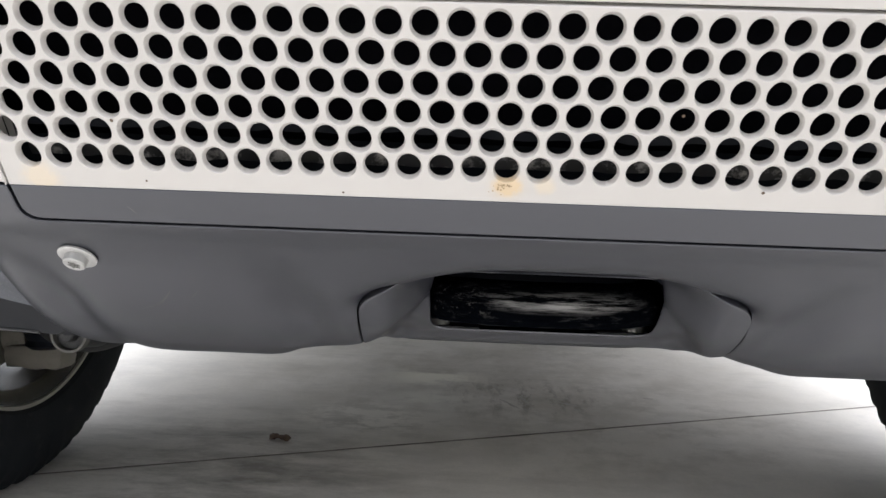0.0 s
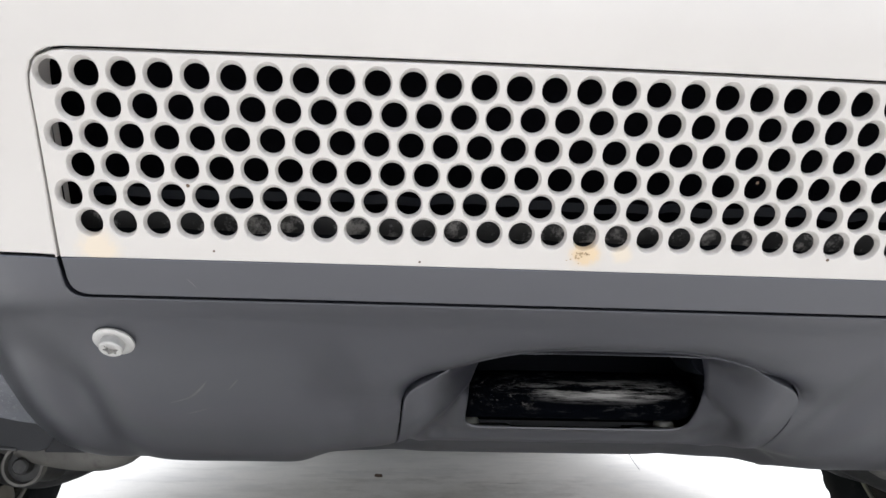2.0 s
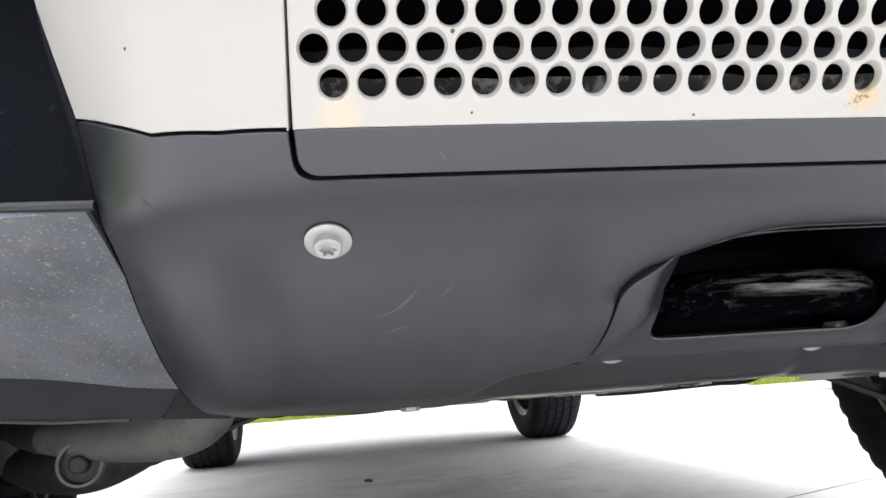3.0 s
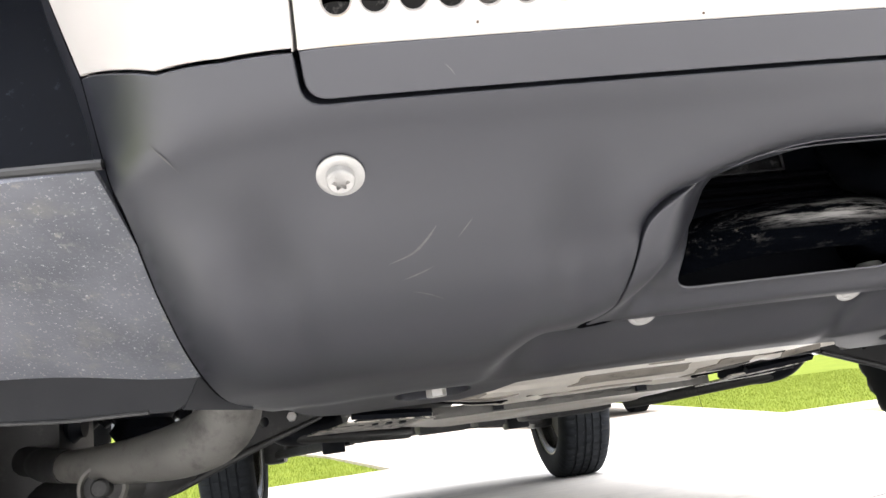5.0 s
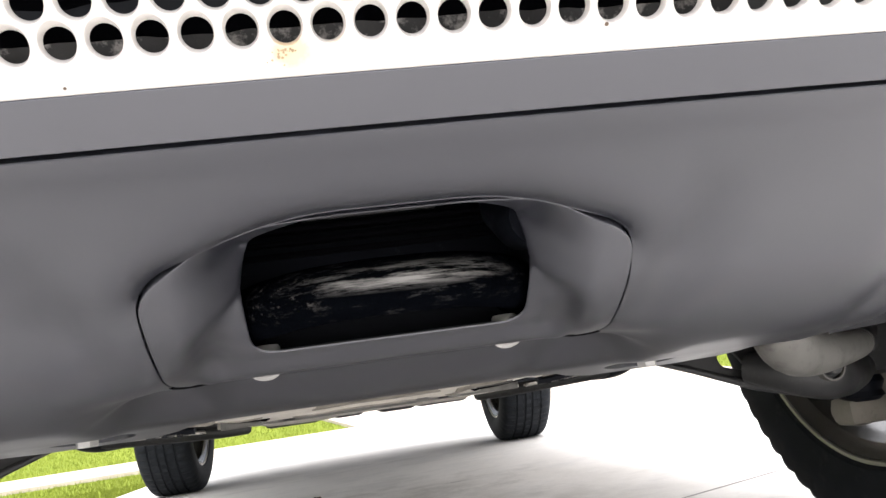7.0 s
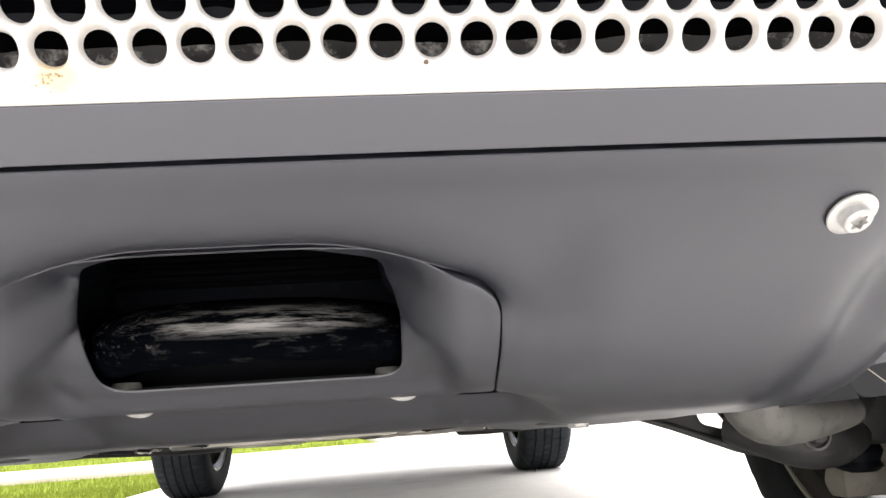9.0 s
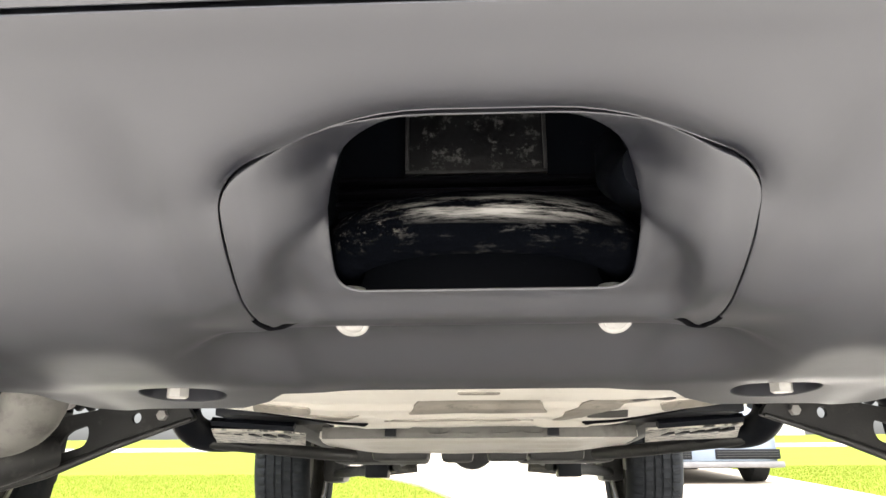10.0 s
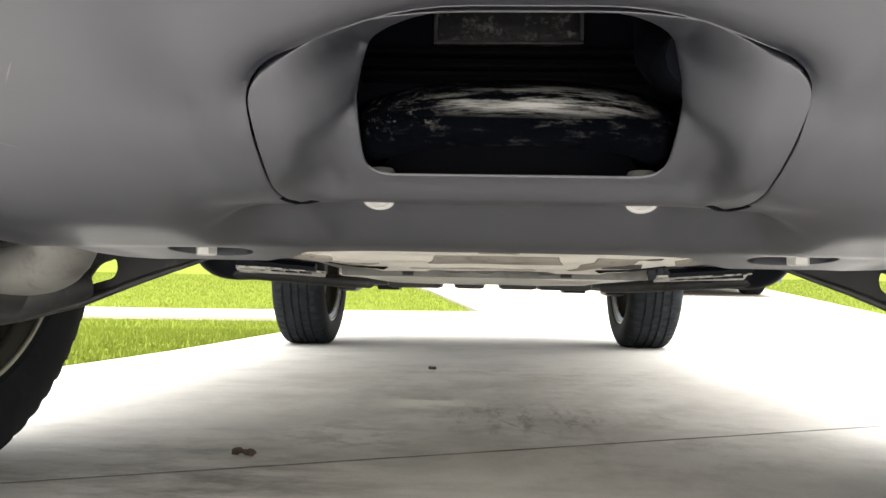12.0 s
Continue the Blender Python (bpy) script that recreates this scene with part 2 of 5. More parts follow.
def blade_material():
    m, nt, b = node_mat("grass_blades")
    g = nt.nodes.new("ShaderNodeNewGeometry")
    col = ramp_node(nt, g.outputs["Random Per Island"], [(0.0, (0.128, 0.158, 0.018)), (0.6, (0.152, 0.186, 0.024)), (1.0, (0.175, 0.202, 0.032))])
    nt.links.new(col, b.inputs["Base Color"])
    b.inputs["Roughness"].default_value = 0.9
    b.inputs["Specular IOR Level"].default_value = 0.1
    b.inputs["Transmission Weight"].default_value = 0.0
    b.inputs["Subsurface Weight"].default_value = 0.0
    return m


BLADE = blade_material()
ASPHALT = surface("pale_street", (0.30, 0.295, 0.28), (0.36, 0.35, 0.34), 2, (0.8, 0.9), grain=(90, 0.4, 0.004))
BARK = surface("bark", (0.10, 0.085, 0.07), (0.17, 0.15, 0.13), 20, (0.8, 0.95), grain=(60, 0.6, 0.01))
FOLIAGE = surface("far_foliage", (0.06, 0.10, 0.02), (0.11, 0.16, 0.04), 6, (0.6, 0.8), grain=None)
STUCCO = surface("pale_stucco", (0.50, 0.48, 0.45), (0.58, 0.56, 0.53), 3, (0.8, 0.9), grain=(120, 0.3, 0.003))


# ---- mesh helpers ----
def smooth01(e0, e1, v):
    t = np.clip((v - e0) / (e1 - e0), 0, 1)
    return t * t * (3 - 2 * t)


def mesh_from(name, bm, material, flat=False):
    for f in bm.faces:
        f.smooth = not flat
    me = bpy.data.meshes.new(name)
    bm.to_mesh(me)
    bm.free()
    me.materials.append(material)
    return me


def part(name, bm, material, parent=None, label="", flat=False, sharp=35):
    """Links a bmesh as one mesh object under a thing or a part."""
    bmesh.ops.recalc_face_normals(bm, faces=bm.faces)
    if not flat and sharp:
        for e in bm.edges:
            if len(e.link_faces) == 2 and e.calc_face_angle(0) > radians(sharp):
                e.smooth = False
    ob = new(name, mesh_from(name, bm, material, flat))
    ob.parent = parent
    return tagged(ob, label=label)


def box(bm, x0, x1, y0, y1, z0, z1, bevel=0.0, rot=None):
    made = bmesh.ops.create_cube(bm, size=1.0)["verts"]
    m = Matrix.Translation(((x0 + x1) / 2, (y0 + y1) / 2, (z0 + z1) / 2)) @ (rot or Matrix()) @ Matrix.Diagonal((x1 - x0, y1 - y0, z1 - z0, 1))
    bmesh.ops.transform(bm, matrix=m, verts=made)
    if bevel:
        edges = list({e for v in made for e in v.link_edges})
        bmesh.ops.bevel(bm, geom=edges, offset=bevel, segments=2, affect="EDGES", profile=0.6)
    return bm


def lathe(bm, profile, segments, axis="X", centre=(0, 0, 0), wobble=None, close=False):
    """Turns (along, radius) pairs round an axis."""
    c = Vector(centre)
    rings = []
    for i in range(segments):
        a = 2 * math.pi * i / segments
        ring = []
        for k, (h, r) in enumerate(profile):
            rr = r + (wobble(i, k) if wobble else 0)
            p = {"X": (h, rr * math.cos(a), rr * math.sin(a)), "Y": (rr * math.cos(a), h, rr * math.sin(a)), "Z": (rr * math.cos(a), rr * math.sin(a), h)}[axis]
            ring.append(bm.verts.new(c + Vector(p)))
        rings.append(ring)
    n = len(profile)
    for i in range(segments):
        a, b = rings[i], rings[(i + 1) % segments]
        for k in range(n if close else n - 1):
            bm.faces.new((a[k], a[(k + 1) % n], b[(k + 1) % n], b[k]))
    if not close:
        for k in (0, n - 1):
            if profile[k][1] > 1e-5:
                bm.faces.new([r[k] for r in rings])
    return bm


def tube(bm, points, radii, segments=14, squash=1.0):
    """A round bar along points; radii one number or one per point."""
    pts = [Vector(p) for p in points]
    if isinstance(radii, (int, float)):
        radii = [radii] * len(pts)
    radii = [float(r) for r in radii]
    up, rings = Vector((0, 0, 1)), []
    for i, p in enumerate(pts):
        d = (pts[min(i + 1, len(pts) - 1)] - pts[max(i - 1, 0)]).normalized()
        side = d.cross(up)
        side = side.normalized() if side.length > 1e-4 else Vector((1, 0, 0))
        top = side.cross(d).normalized()
        rings.append([bm.verts.new(p + radii[i] * (math.cos(2 * math.pi * k / segments) * side + squash * math.sin(2 * math.pi * k / segments) * top)) for k in range(segments)])
    for a, b in zip(rings, rings[1:]):
        for k in range(segments):
            bm.faces.new((a[k], a[(k + 1) % segments], b[(k + 1) % segments], b[k]))
    bm.faces.new(rings[0][::-1])
    bm.faces.new(rings[-1])
    return bm


def curve_through(knots, n):
    """n points on a Catmull-Rom curve through the knots."""
    k = np.array(knots, float)
    k = np.vstack([2 * k[0] - k[1], k, 2 * k[-1] - k[-2]])
    out = []
    for t in np.linspace(0, len(k) - 3 - 1e-9, n):
        i, f = int(t) + 1, t - int(t)
        p0, p1, p2, p3 = k[i - 1:i + 3]
        out.append(0.5 * (2 * p1 + (p2 - p0) * f + (2 * p0 - 5 * p1 + 4 * p2 - p3) * f * f + (3 * p1 - p0 - 3 * p2 + p3) * f ** 3))
    return np.array(out)


def rounded(corners, n=8):
    """A closed loop through corners (u, v, radius), each rounded."""
    pts, m = [], len(corners)
    for i, (u, v, r) in enumerate(corners):
        c, a, b = (np.array(corners[j % m][:2], float) for j in (i, i - 1, i + 1))
        if r <= 0:
            pts.append(tuple(c))
            continue
        da, db = a - c, b - c
        la, lb = np.linalg.norm(da), np.linalg.norm(db)
        cut = min(r, 0.49 * la, 0.49 * lb)
        p, q = c + da / la * cut, c + db / lb * cut
        for f in np.linspace(0, 1, n):
            pts.append(tuple((1 - f) ** 2 * p + 2 * f * (1 - f) * c + f * f * q))
    return pts


def densify(loop, step):
    out = []
    for a, b in zip(loop, loop[1:] + loop[:1]):
        n = max(1, int(math.ceil(math.dist(a, b) / step)))
        out += [(a[0] + (b[0] - a[0]) * i / n, a[1] + (b[1] - a[1]) * i / n) for i in range(n)]
    return [p for i, p in enumerate(out) if math.dist(p, out[i - 1]) > 1e-6]


def inside(loop, pts):
    """Which of the points lie inside the closed loop."""
    x, y = pts[:, 0], pts[:, 1]
    hit = np.zeros(len(pts), bool)
    for (x0, y0), (x1, y1) in zip(loop, loop[1:] + loop[:1]):
        if y0 != y1:
            hit ^= ((y0 > y) != (y1 > y)) & (x < (x1 - x0) * (y - y0) / (y1 - y0) + x0)
    return hit


def far_from(loop_pts, pts, limit):
    ok = np.ones(len(pts), bool)
    for i in range(0, len(pts), 2000):
        d = np.hypot(pts[i:i + 2000, None, 0] - loop_pts[None, :, 0], pts[i:i + 2000, None, 1] - loop_pts[None, :, 1])
        ok[i:i + 2000] = d.min(1) > limit
    return ok


def sheet(outer, holes, step, fn, outer_rings, hole_rings, extra=(), hole_step=None):
    """A shaped sheet: the region of a (u, v) plane inside outer and outside the holes, laid into space by fn(u, v, depth),
    with turned-in edges; the rings are (outward shift, depth) pairs."""
    loops = [densify(outer, step)] + [densify(h, hole_step or step) for h in holes]
    allp = np.array([p for lo in loops for p in lo])
    lo, hi = allp.min(0), allp.max(0)
    gu, gv = np.meshgrid(np.arange(lo[0], hi[0], step), np.arange(lo[1], hi[1], step * 0.9))
    gu[1::2] += step / 2
    grid = np.stack([gu.ravel(), gv.ravel()], 1)
    keep = inside(loops[0], grid)
    for h in loops[1:]:
        a, b = np.min(h, 0), np.max(h, 0)
        near = keep & (grid[:, 0] > a[0]) & (grid[:, 0] < b[0]) & (grid[:, 1] > a[1]) & (grid[:, 1] < b[1])
        idx = np.where(near)[0]
        if len(idx):
            keep[idx[inside(h, grid[idx])]] = False
    grid = grid[keep]
    grid = grid[far_from(allp, grid, step * 0.55)]
    if len(extra):
        extra = np.array(extra)
        grid = np.vstack([grid[far_from(extra, grid, step * 0.5)], extra])
    verts = [Vector(p) for p in allp] + [Vector(p) for p in grid]
    edges, start = [], 0
    for lp in loops:
        n = len(lp)
        edges += [(start + i, start + (i + 1) % n) for i in range(n)]
        start += n
    ov, _, of, orig, _, _ = delaunay_2d_cdt(verts, edges, [], 0, 1e-7)
    back = {}
    for i, src in enumerate(orig):
        for s in src:
            back[s] = i
    tri = np.array([f for f in of])
    mid = np.array([[(ov[a].x + ov[b].x + ov[c].x) / 3, (ov[a].y + ov[b].y + ov[c].y) / 3] for a, b, c in tri])
    c0, c1, c2 = (np.array([(ov[i].x, ov[i].y) for i in tri[:, k]]) for k in range(3))
    area2 = np.abs((c1[:, 0] - c0[:, 0]) * (c2[:, 1] - c0[:, 1]) - (c1[:, 1] - c0[:, 1]) * (c2[:, 0] - c0[:, 0]))
    good = inside(loops[0], mid) & (area2 > step * 1e-5)
    for h in loops[1:]:
        a, b = np.min(h, 0), np.max(h, 0)
        idx = np.where(good & (mid[:, 0] > a[0]) & (mid[:, 0] < b[0]) & (mid[:, 1] > a[1]) & (mid[:, 1] < b[1]))[0]
        if len(idx):
            good[idx[inside(h, mid[idx])]] = False
    bm = bmesh.new()
    bv = [bm.verts.new(fn(v.x, v.y, 0.0)) for v in ov]
    for a, b, c in tri[good]:
        bm.faces.new((bv[a], bv[b], bv[c]))
    start = 0
    for li, lp in enumerate(loops):
        n = len(lp)
        pts = np.array(lp)
        tang = np.roll(pts, -1, 0) - np.roll(pts, 1, 0)
        nor = np.stack([tang[:, 1], -tang[:, 0]], 1)
        nor /= np.maximum(np.linalg.norm(nor, axis=1, keepdims=True), 1e-9)
        area = 0.5 * np.sum(pts[:, 0] * np.roll(pts[:, 1], -1) - np.roll(pts[:, 0], -1) * pts[:, 1])
        if area < 0:
            nor = -nor
        if li:
            nor = -nor
        prev = [bv[back[start + i]] for i in range(n)]
        for shift, depth in (hole_rings if li else outer_rings):
            ring = [bm.verts.new(fn(*(pts[i] + nor[i] * shift), depth)) for i in range(n)]
            for i in range(n):
                j = (i + 1) % n
                bm.faces.new((prev[i], prev[j], ring[j], ring[i]))
            prev = ring
        start += n
    bmesh.ops.delete(bm, geom=[v for v in bm.verts if not v.link_faces], context="VERTS")
    return bm


# ---- the ground ----
BEND, RISE = 6.0, 0.07


def ground_z(y):
    """The drive is level under the vehicle; past the bend the land lifts gently towards the street."""
    return RISE * max(0.0, y - BEND) if y < 60 else RISE * (60 - BEND)


def fall(x, y):
    """The drive's cross fall towards the lawn, growing past the nose of the vehicle."""
    return -0.017 * float(np.clip((0.9 - x) / 1.75, 0.0, 2.2)) * float(smooth01(1.8, 4.0, y))


def slab(name, corners, z0, z1, material, step=0.5, parent=None):
    """A slab whose top follows the ground, on a convex outline."""
    loop = [tuple(c) for c in corners]
    return sheet(loop, [], step, lambda u, v, d: (u, v, ground_z(v) + fall(u, v) + z1 - d), [(0.0, z1 - z0)], [])


def lawn_sheet():
    bm = bmesh.new()
    xs = [-400, -120, -40, -15, -8, -5, -2.95, -1.3, 0, 0.9, 1.5, 3, 5, 8, 15, 40, 120, 400]
    ys = [-60, -20, -8, -4, 0, 1.8, 2.4, 3, 3.5, 4, 5, 6, 8, 11, 16, 22, 30, 40, 60, 120, 300, 900]
    g = [[bm.verts.new((x, y, ground_z(y) + fall(x, y) - 0.03)) for x in xs] for y in ys]
    for a, b in zip(g, g[1:]):
        for i in range(len(xs) - 1):
            bm.faces.new((a[i], a[i + 1], b[i + 1], b[i]))
    return bm


ground = tagged(new("ground", mesh_from("ground", lawn_sheet(), LAWN)), "bright green mown lawn around the drive", "lawn", kind="structure")

# drive slabs, with the control joints between them
drive = tagged(new("driveway"), "pale broom-finished concrete drive with hairline joints", "driveway", kind="structure")


def joint_y(x):
    """The joint across the drive, just behind the nose of the vehicle."""
    return 1.762 + 0.440 * x


SEAM = 2.6
EDGE = lambda y: -1.72 + 0.085 * y
slabs = [
    [(-6.0, -12.0), (SEAM - 0.311, -12.0), (SEAM - 0.0007, joint_y(SEAM) - 0.002), (EDGE(1.2), joint_y(EDGE(1.2)) - 0.002), (-6.0, 1.5)],
    [(EDGE(1.2), joint_y(EDGE(1.2)) + 0.002), (SEAM - 0.0007, joint_y(SEAM) + 0.002), (SEAM + 0.1193, 6.6), (EDGE(6.6), 6.6)],
    [(SEAM - 0.309, -12.0), (4.4, -12.0), (4.4, joint_y(SEAM) - 0.002), (SEAM + 0.0007, joint_y(SEAM) - 0.002)],
    [(SEAM + 0.0007, joint_y(SEAM) + 0.002), (4.4, joint_y(SEAM) + 0.002), (3.9, 6.6), (SEAM + 0.1207, 6.6)],
    [(-9.0, 6.606), (12.0, 6.606), (12.0, 7.25), (-9.0, 7.25)],
    [(0.02, 7.256), (3.7, 7.256), (3.85, 9.9), (-0.62, 9.9)],
    [(-0.62, 9.906), (3.85, 9.906), (4.4, 26.0), (-6.5, 26.0)],
]
for i, c in enumerate(slabs):
    part("slab", slab("slab", c, -0.08, 0.0, CONCRETE, 0.4), CONCRETE if i < 4 else APRON, drive, flat=True)
bm = bmesh.new()
x0, x1 = EDGE(1.2) + 0.02, 4.3
for k in range(240):
    xa, xb = x0 + (SEAM - x0) * k / 240, x0 + (SEAM - x0) * (k + 1) / 240
    wa, wb = (0.0016 + 0.0022 * (0.5 + noise.noise((x * 9, 0, 0))) + 0.001 * noise.noise((x * 60, 3, 0)) for x in (xa, xb))
    bm.faces.new([bm.verts.new((x, joint_y(x) + o + 0.0015 * noise.noise((x * 14, 7, 0)), 0.0009 + fall(x, joint_y(x)))) for x, o in ((xa, -wa), (xb, -wb), (xb, wb), (xa, wa))])
part("joint_dirt", bm, surface("dirt_in_joint", (0.07, 0.06, 0.05), (0.20, 0.18, 0.15), 24, (0.9, 1.0), grain=None), drive, "dark dirt in the joint", flat=True)
street = tagged(new("road", mesh_from("road", slab("road", [(-80, 26.1), (80, 26.1), (80, 31.5), (-80, 31.5)], -0.06, -0.02, ASPHALT, 3.0), ASPHALT)),
                "sun-bleached pale street beyond the lawns", "street", kind="structure")

# ---- unseen house front, added to hold back sky light ahead of the vehicle ----
wall_unseen_front = tagged(new("wall_unseen_front"), "added unseen pale stuccoed wall with a garage door, blocking sky light", "wall", kind="structure")
bm = bmesh.new()
box(bm, -7.0, -2.55, -7.75, -7.55, -0.1, 3.0)
part("wall_panel", bm, STUCCO, wall_unseen_front, flat=True)
bm = bmesh.new()
box(bm, 2.75, 7.0, -7.75, -7.55, -0.1, 3.0)
part("wall_panel", bm, STUCCO, wall_unseen_front, flat=True)
bm = bmesh.new()
box(bm, -2.55, 2.75, -7.75, -7.55, 2.2, 3.0)
part("wall_panel", bm, STUCCO, wall_unseen_front, flat=True)
bm = bmesh.new()
box(bm, -7.4, 7.4, -10.5, -7.1, 3.0, 3.12)
part("unseen_eave", bm, STUCCO, wall_unseen_front, flat=True)
door_unseen = tagged(new("door_unseen"), "added unseen pale sectional door closing the light-blocking wall", "garage door", kind="structure")
for k in range(4):
    bm = bmesh.new()
    box(bm, -2.55, 2.75, -7.70, -7.64, 0.01 + 0.5475 * k, 0.55 + 0.5475 * k, 0.008)
    part("door_panel", bm, STUCCO, door_unseen, flat=True)

# ---- the vehicle: front bumper ----
vehicle = tagged(new("off_road_vehicle"), "off-white off-road vehicle with grey plastic lower bumper, parked on the drive", "car")

# the bumper's centre profile (y, z), from the top down and back under the chin
KNOTS = [(0.585, 0.800), (0.570, 0.720), (0.565, 0.640), (0.5735, 0.575), (0.588, 0.5435), (0.6215, 0.4965), (0.655, 0.449), (0.6705, 0.4295),
         (0.690, 0.4185), (0.715, 0.4015), (0.745, 0.3765), (0.775, 0.3535), (0.81, 0.337), (0.86, 0.3275), (0.93, 0.3215), (1.02, 0.313), (1.09, 0.306)]
PROFILE = curve_through(KNOTS, 600)
ARC = np.r_[0, np.cumsum(np.hypot(*np.diff(PROFILE, axis=0).T))]
ARC -= ARC[np.argmin(np.hypot(PROFILE[:, 0] - 0.655, PROFILE[:, 1] - 0.449))]

MID = 0.003
HALO = 0.0055
INSERT = rounded([(-0.054, 0.0795, 0.03), (0.062, 0.0795, 0.03), (0.124, 0.1045, 0.012), (0.1372, 0.120, 0.016), (0.1388, 0.150, 0.02), (0.1400, 0.200, 0.02), (0.1455, 0.248, 0.012), (0.1425, 0.267, 0.008), (0.133, 0.267, 0.006), (0.120, 0.252, 0.008),
                  (-0.112, 0.252, 0.008), (-0.127, 0.267, 0.006), (-0.137, 0.267, 0.008), (-0.1395, 0.248, 0.012), (-0.1345, 0.200, 0.02), (-0.1335, 0.150, 0.02), (-0.1322, 0.122, 0.016), (-0.119, 0.1060, 0.012)], 6)
INSERT = [(u + 0.0035, v) for u, v in INSERT]
INSERT_ARR = np.array(densify(INSERT, 0.0015))


def gap_to_insert(u, v):
    return float(np.hypot(INSERT_ARR[:, 0] - u, INSERT_ARR[:, 1] - v).min())


def bare_face(u, v):
    """The bumper's skin before its hollows: u across, v down the profile."""
    y, z = np.interp(v, ARC, PROFILE[:, 0]), np.interp(v, ARC, PROFILE[:, 1])
    a = abs(u)
    low = smooth01(0.0, 0.25, v)
    y += (24 + 8 * low) * max(0.0, a - 0.27) ** 3 + 0.05 * u * u
    low = smooth01(0.062, 0.125, v)
    c1, c2 = 0.344 - 0.08 * (v - 0.04), 0.172 - 0.14 * (v - 0.09)
    y += low * (0.015 * math.exp(-((a - c1) / 0.017) ** 2) - 0.005 * math.exp(-((a - c1 - 0.034) / 0.022) ** 2) - 0.003 * math.exp(-((a - c1 + 0.04) / 0.03) ** 2))
    y += 0.015 * smooth01(0.06, 0.13, v) * math.exp(-((a - c2) / 0.019) ** 2)
    centre = 1 - smooth01(0.150, 0.205, a)
    inner = 1 - smooth01(0.100, 0.132, a)
    z -= 0.006 * smooth01(0.165, 0.215, a) * smooth01(0.17, 0.25, v) * (1 - smooth01(0.33, 0.39, v))
    z += centre * (0.0146 * (inner * smooth01(0.15, 0.22, v) + (1 - inner) * smooth01(0.19, 0.27, v)) + 0.010 * smooth01(0.265, 0.29, v) - 0.023 * smooth01(0.30, 0.38, v))
    return np.array((u, y, z))


def face_normal(u, v):
    e = 0.003
    n = np.cross(bare_face(u + e, v) - bare_face(u - e, v), bare_face(u, v + e) - bare_face(u, v - e))
    n /= np.linalg.norm(n)
    return n if n[1] > 0 or n[2] > 0.5 else -n


def skin(u, v, d=0.0, hollow=True):
    """A point of the bumper, d below its skin (inwards is up and back)."""
    p, n = bare_face(u, v), face_normal(u, v)
    if n[1] + n[2] < 0:
        n = -n
    if hollow and 0.03 < v < 0.30 and abs(u) < 0.2:
        g = gap_to_insert(u, v)
        d = d + (HALO * max(0.0, 1 - g / 0.032) ** 2 + 0.0045 * max(0.0, 1 - g / 0.014) ** 2 * (1 - smooth01(0.105, 0.150, v))) * (1 - smooth01(0.20, 0.262, v))
    return tuple(p + n * d)


def side_edge(v):
    """Half width of the bumper cover."""
    return float(np.interp(v, [-0.4, -0.12, -0.036, 0.04, 0.10, 0.18, 0.25, 0.30, 0.335, 0.41], [0.50, 0.445, 0.4234, 0.417, 0.413, 0.400, 0.389, 0.379, 0.366, 0.35]))


EDGE_RINGS = [(0.0006, 0.0006), (0.0008, 0.005), (0.0008, 0.02)]
PANEL_HALF, PANEL_TOP = 0.3108, -0.1080

# painted upper cover: everything round the perforated panel
colour_line = [(0.3138, -0.002), (0.345, -0.004), (0.378, -0.0105), (0.40, -0.0235)]
right = colour_line + [(side_edge(-0.039), -0.039)] + [(side_edge(v), v) for v in np.linspace(-0.06, -0.34, 12)]
left = [(-u, v) for u, v in right[::-1]]
notch = [(-u, v) for u, v in rounded([(PANEL_HALF + 0.003, 0.0, 0), (PANEL_HALF + 0.001, PANEL_TOP - 0.003, 0.02), (0.0, PANEL_TOP - 0.003, 0)], 6)[:-1]]
notch_r = rounded([(0.0, PANEL_TOP - 0.003, 0), (PANEL_HALF + 0.001, PANEL_TOP - 0.003, 0.02), (PANEL_HALF + 0.003, 0.0, 0)], 6)[1:-1]
cover = part("bumper_cover", sheet(left + notch + notch_r + right, [], 0.009, skin, EDGE_RINGS, []), PAINT, vehicle, "off-white painted bumper cover", sharp=20)

# perforated panel: six staggered rows of round holes
centres = []
for r in range(6):
    u0 = -0.3008 if r % 2 == 0 else -0.2925
    v = -0.0973 + 0.01554 * r
    while u0 < 0.304:
        centres.append((u0, v))
        u0 += 0.01718
HOLE_TURN = np.linspace(0, 2 * math.pi, 25)[:-1]
# each hole: an upright oval in the face, tapering to a round, slightly lower throat
HOLE_RINGS = [(0.0072, 0.0084, -0.0010, 0.0), (0.0070, 0.0081, -0.0009, 0.0003), (0.0067, 0.0074, -0.0006, 0.0014), (0.0063, 0.0064, 0.0000, 0.0040)]
holes = [[(u + HOLE_RINGS[0][0] * math.cos(t), v + HOLE_RINGS[0][2] + HOLE_RINGS[0][1] * math.sin(t)) for t in HOLE_TURN] for u, v in centres]
panel_loop = rounded([(-PANEL_HALF, -0.0006, 0), (-PANEL_HALF + 0.001, PANEL_TOP, 0.018), (PANEL_HALF - 0.001, PANEL_TOP, 0.018), (PANEL_HALF, -0.0006, 0)], 6)
bm = sheet(panel_loop, holes, 0.02, skin, [(0.0006, 0.0006), (0.0008, 0.003), (0.0008, 0.005)], [])
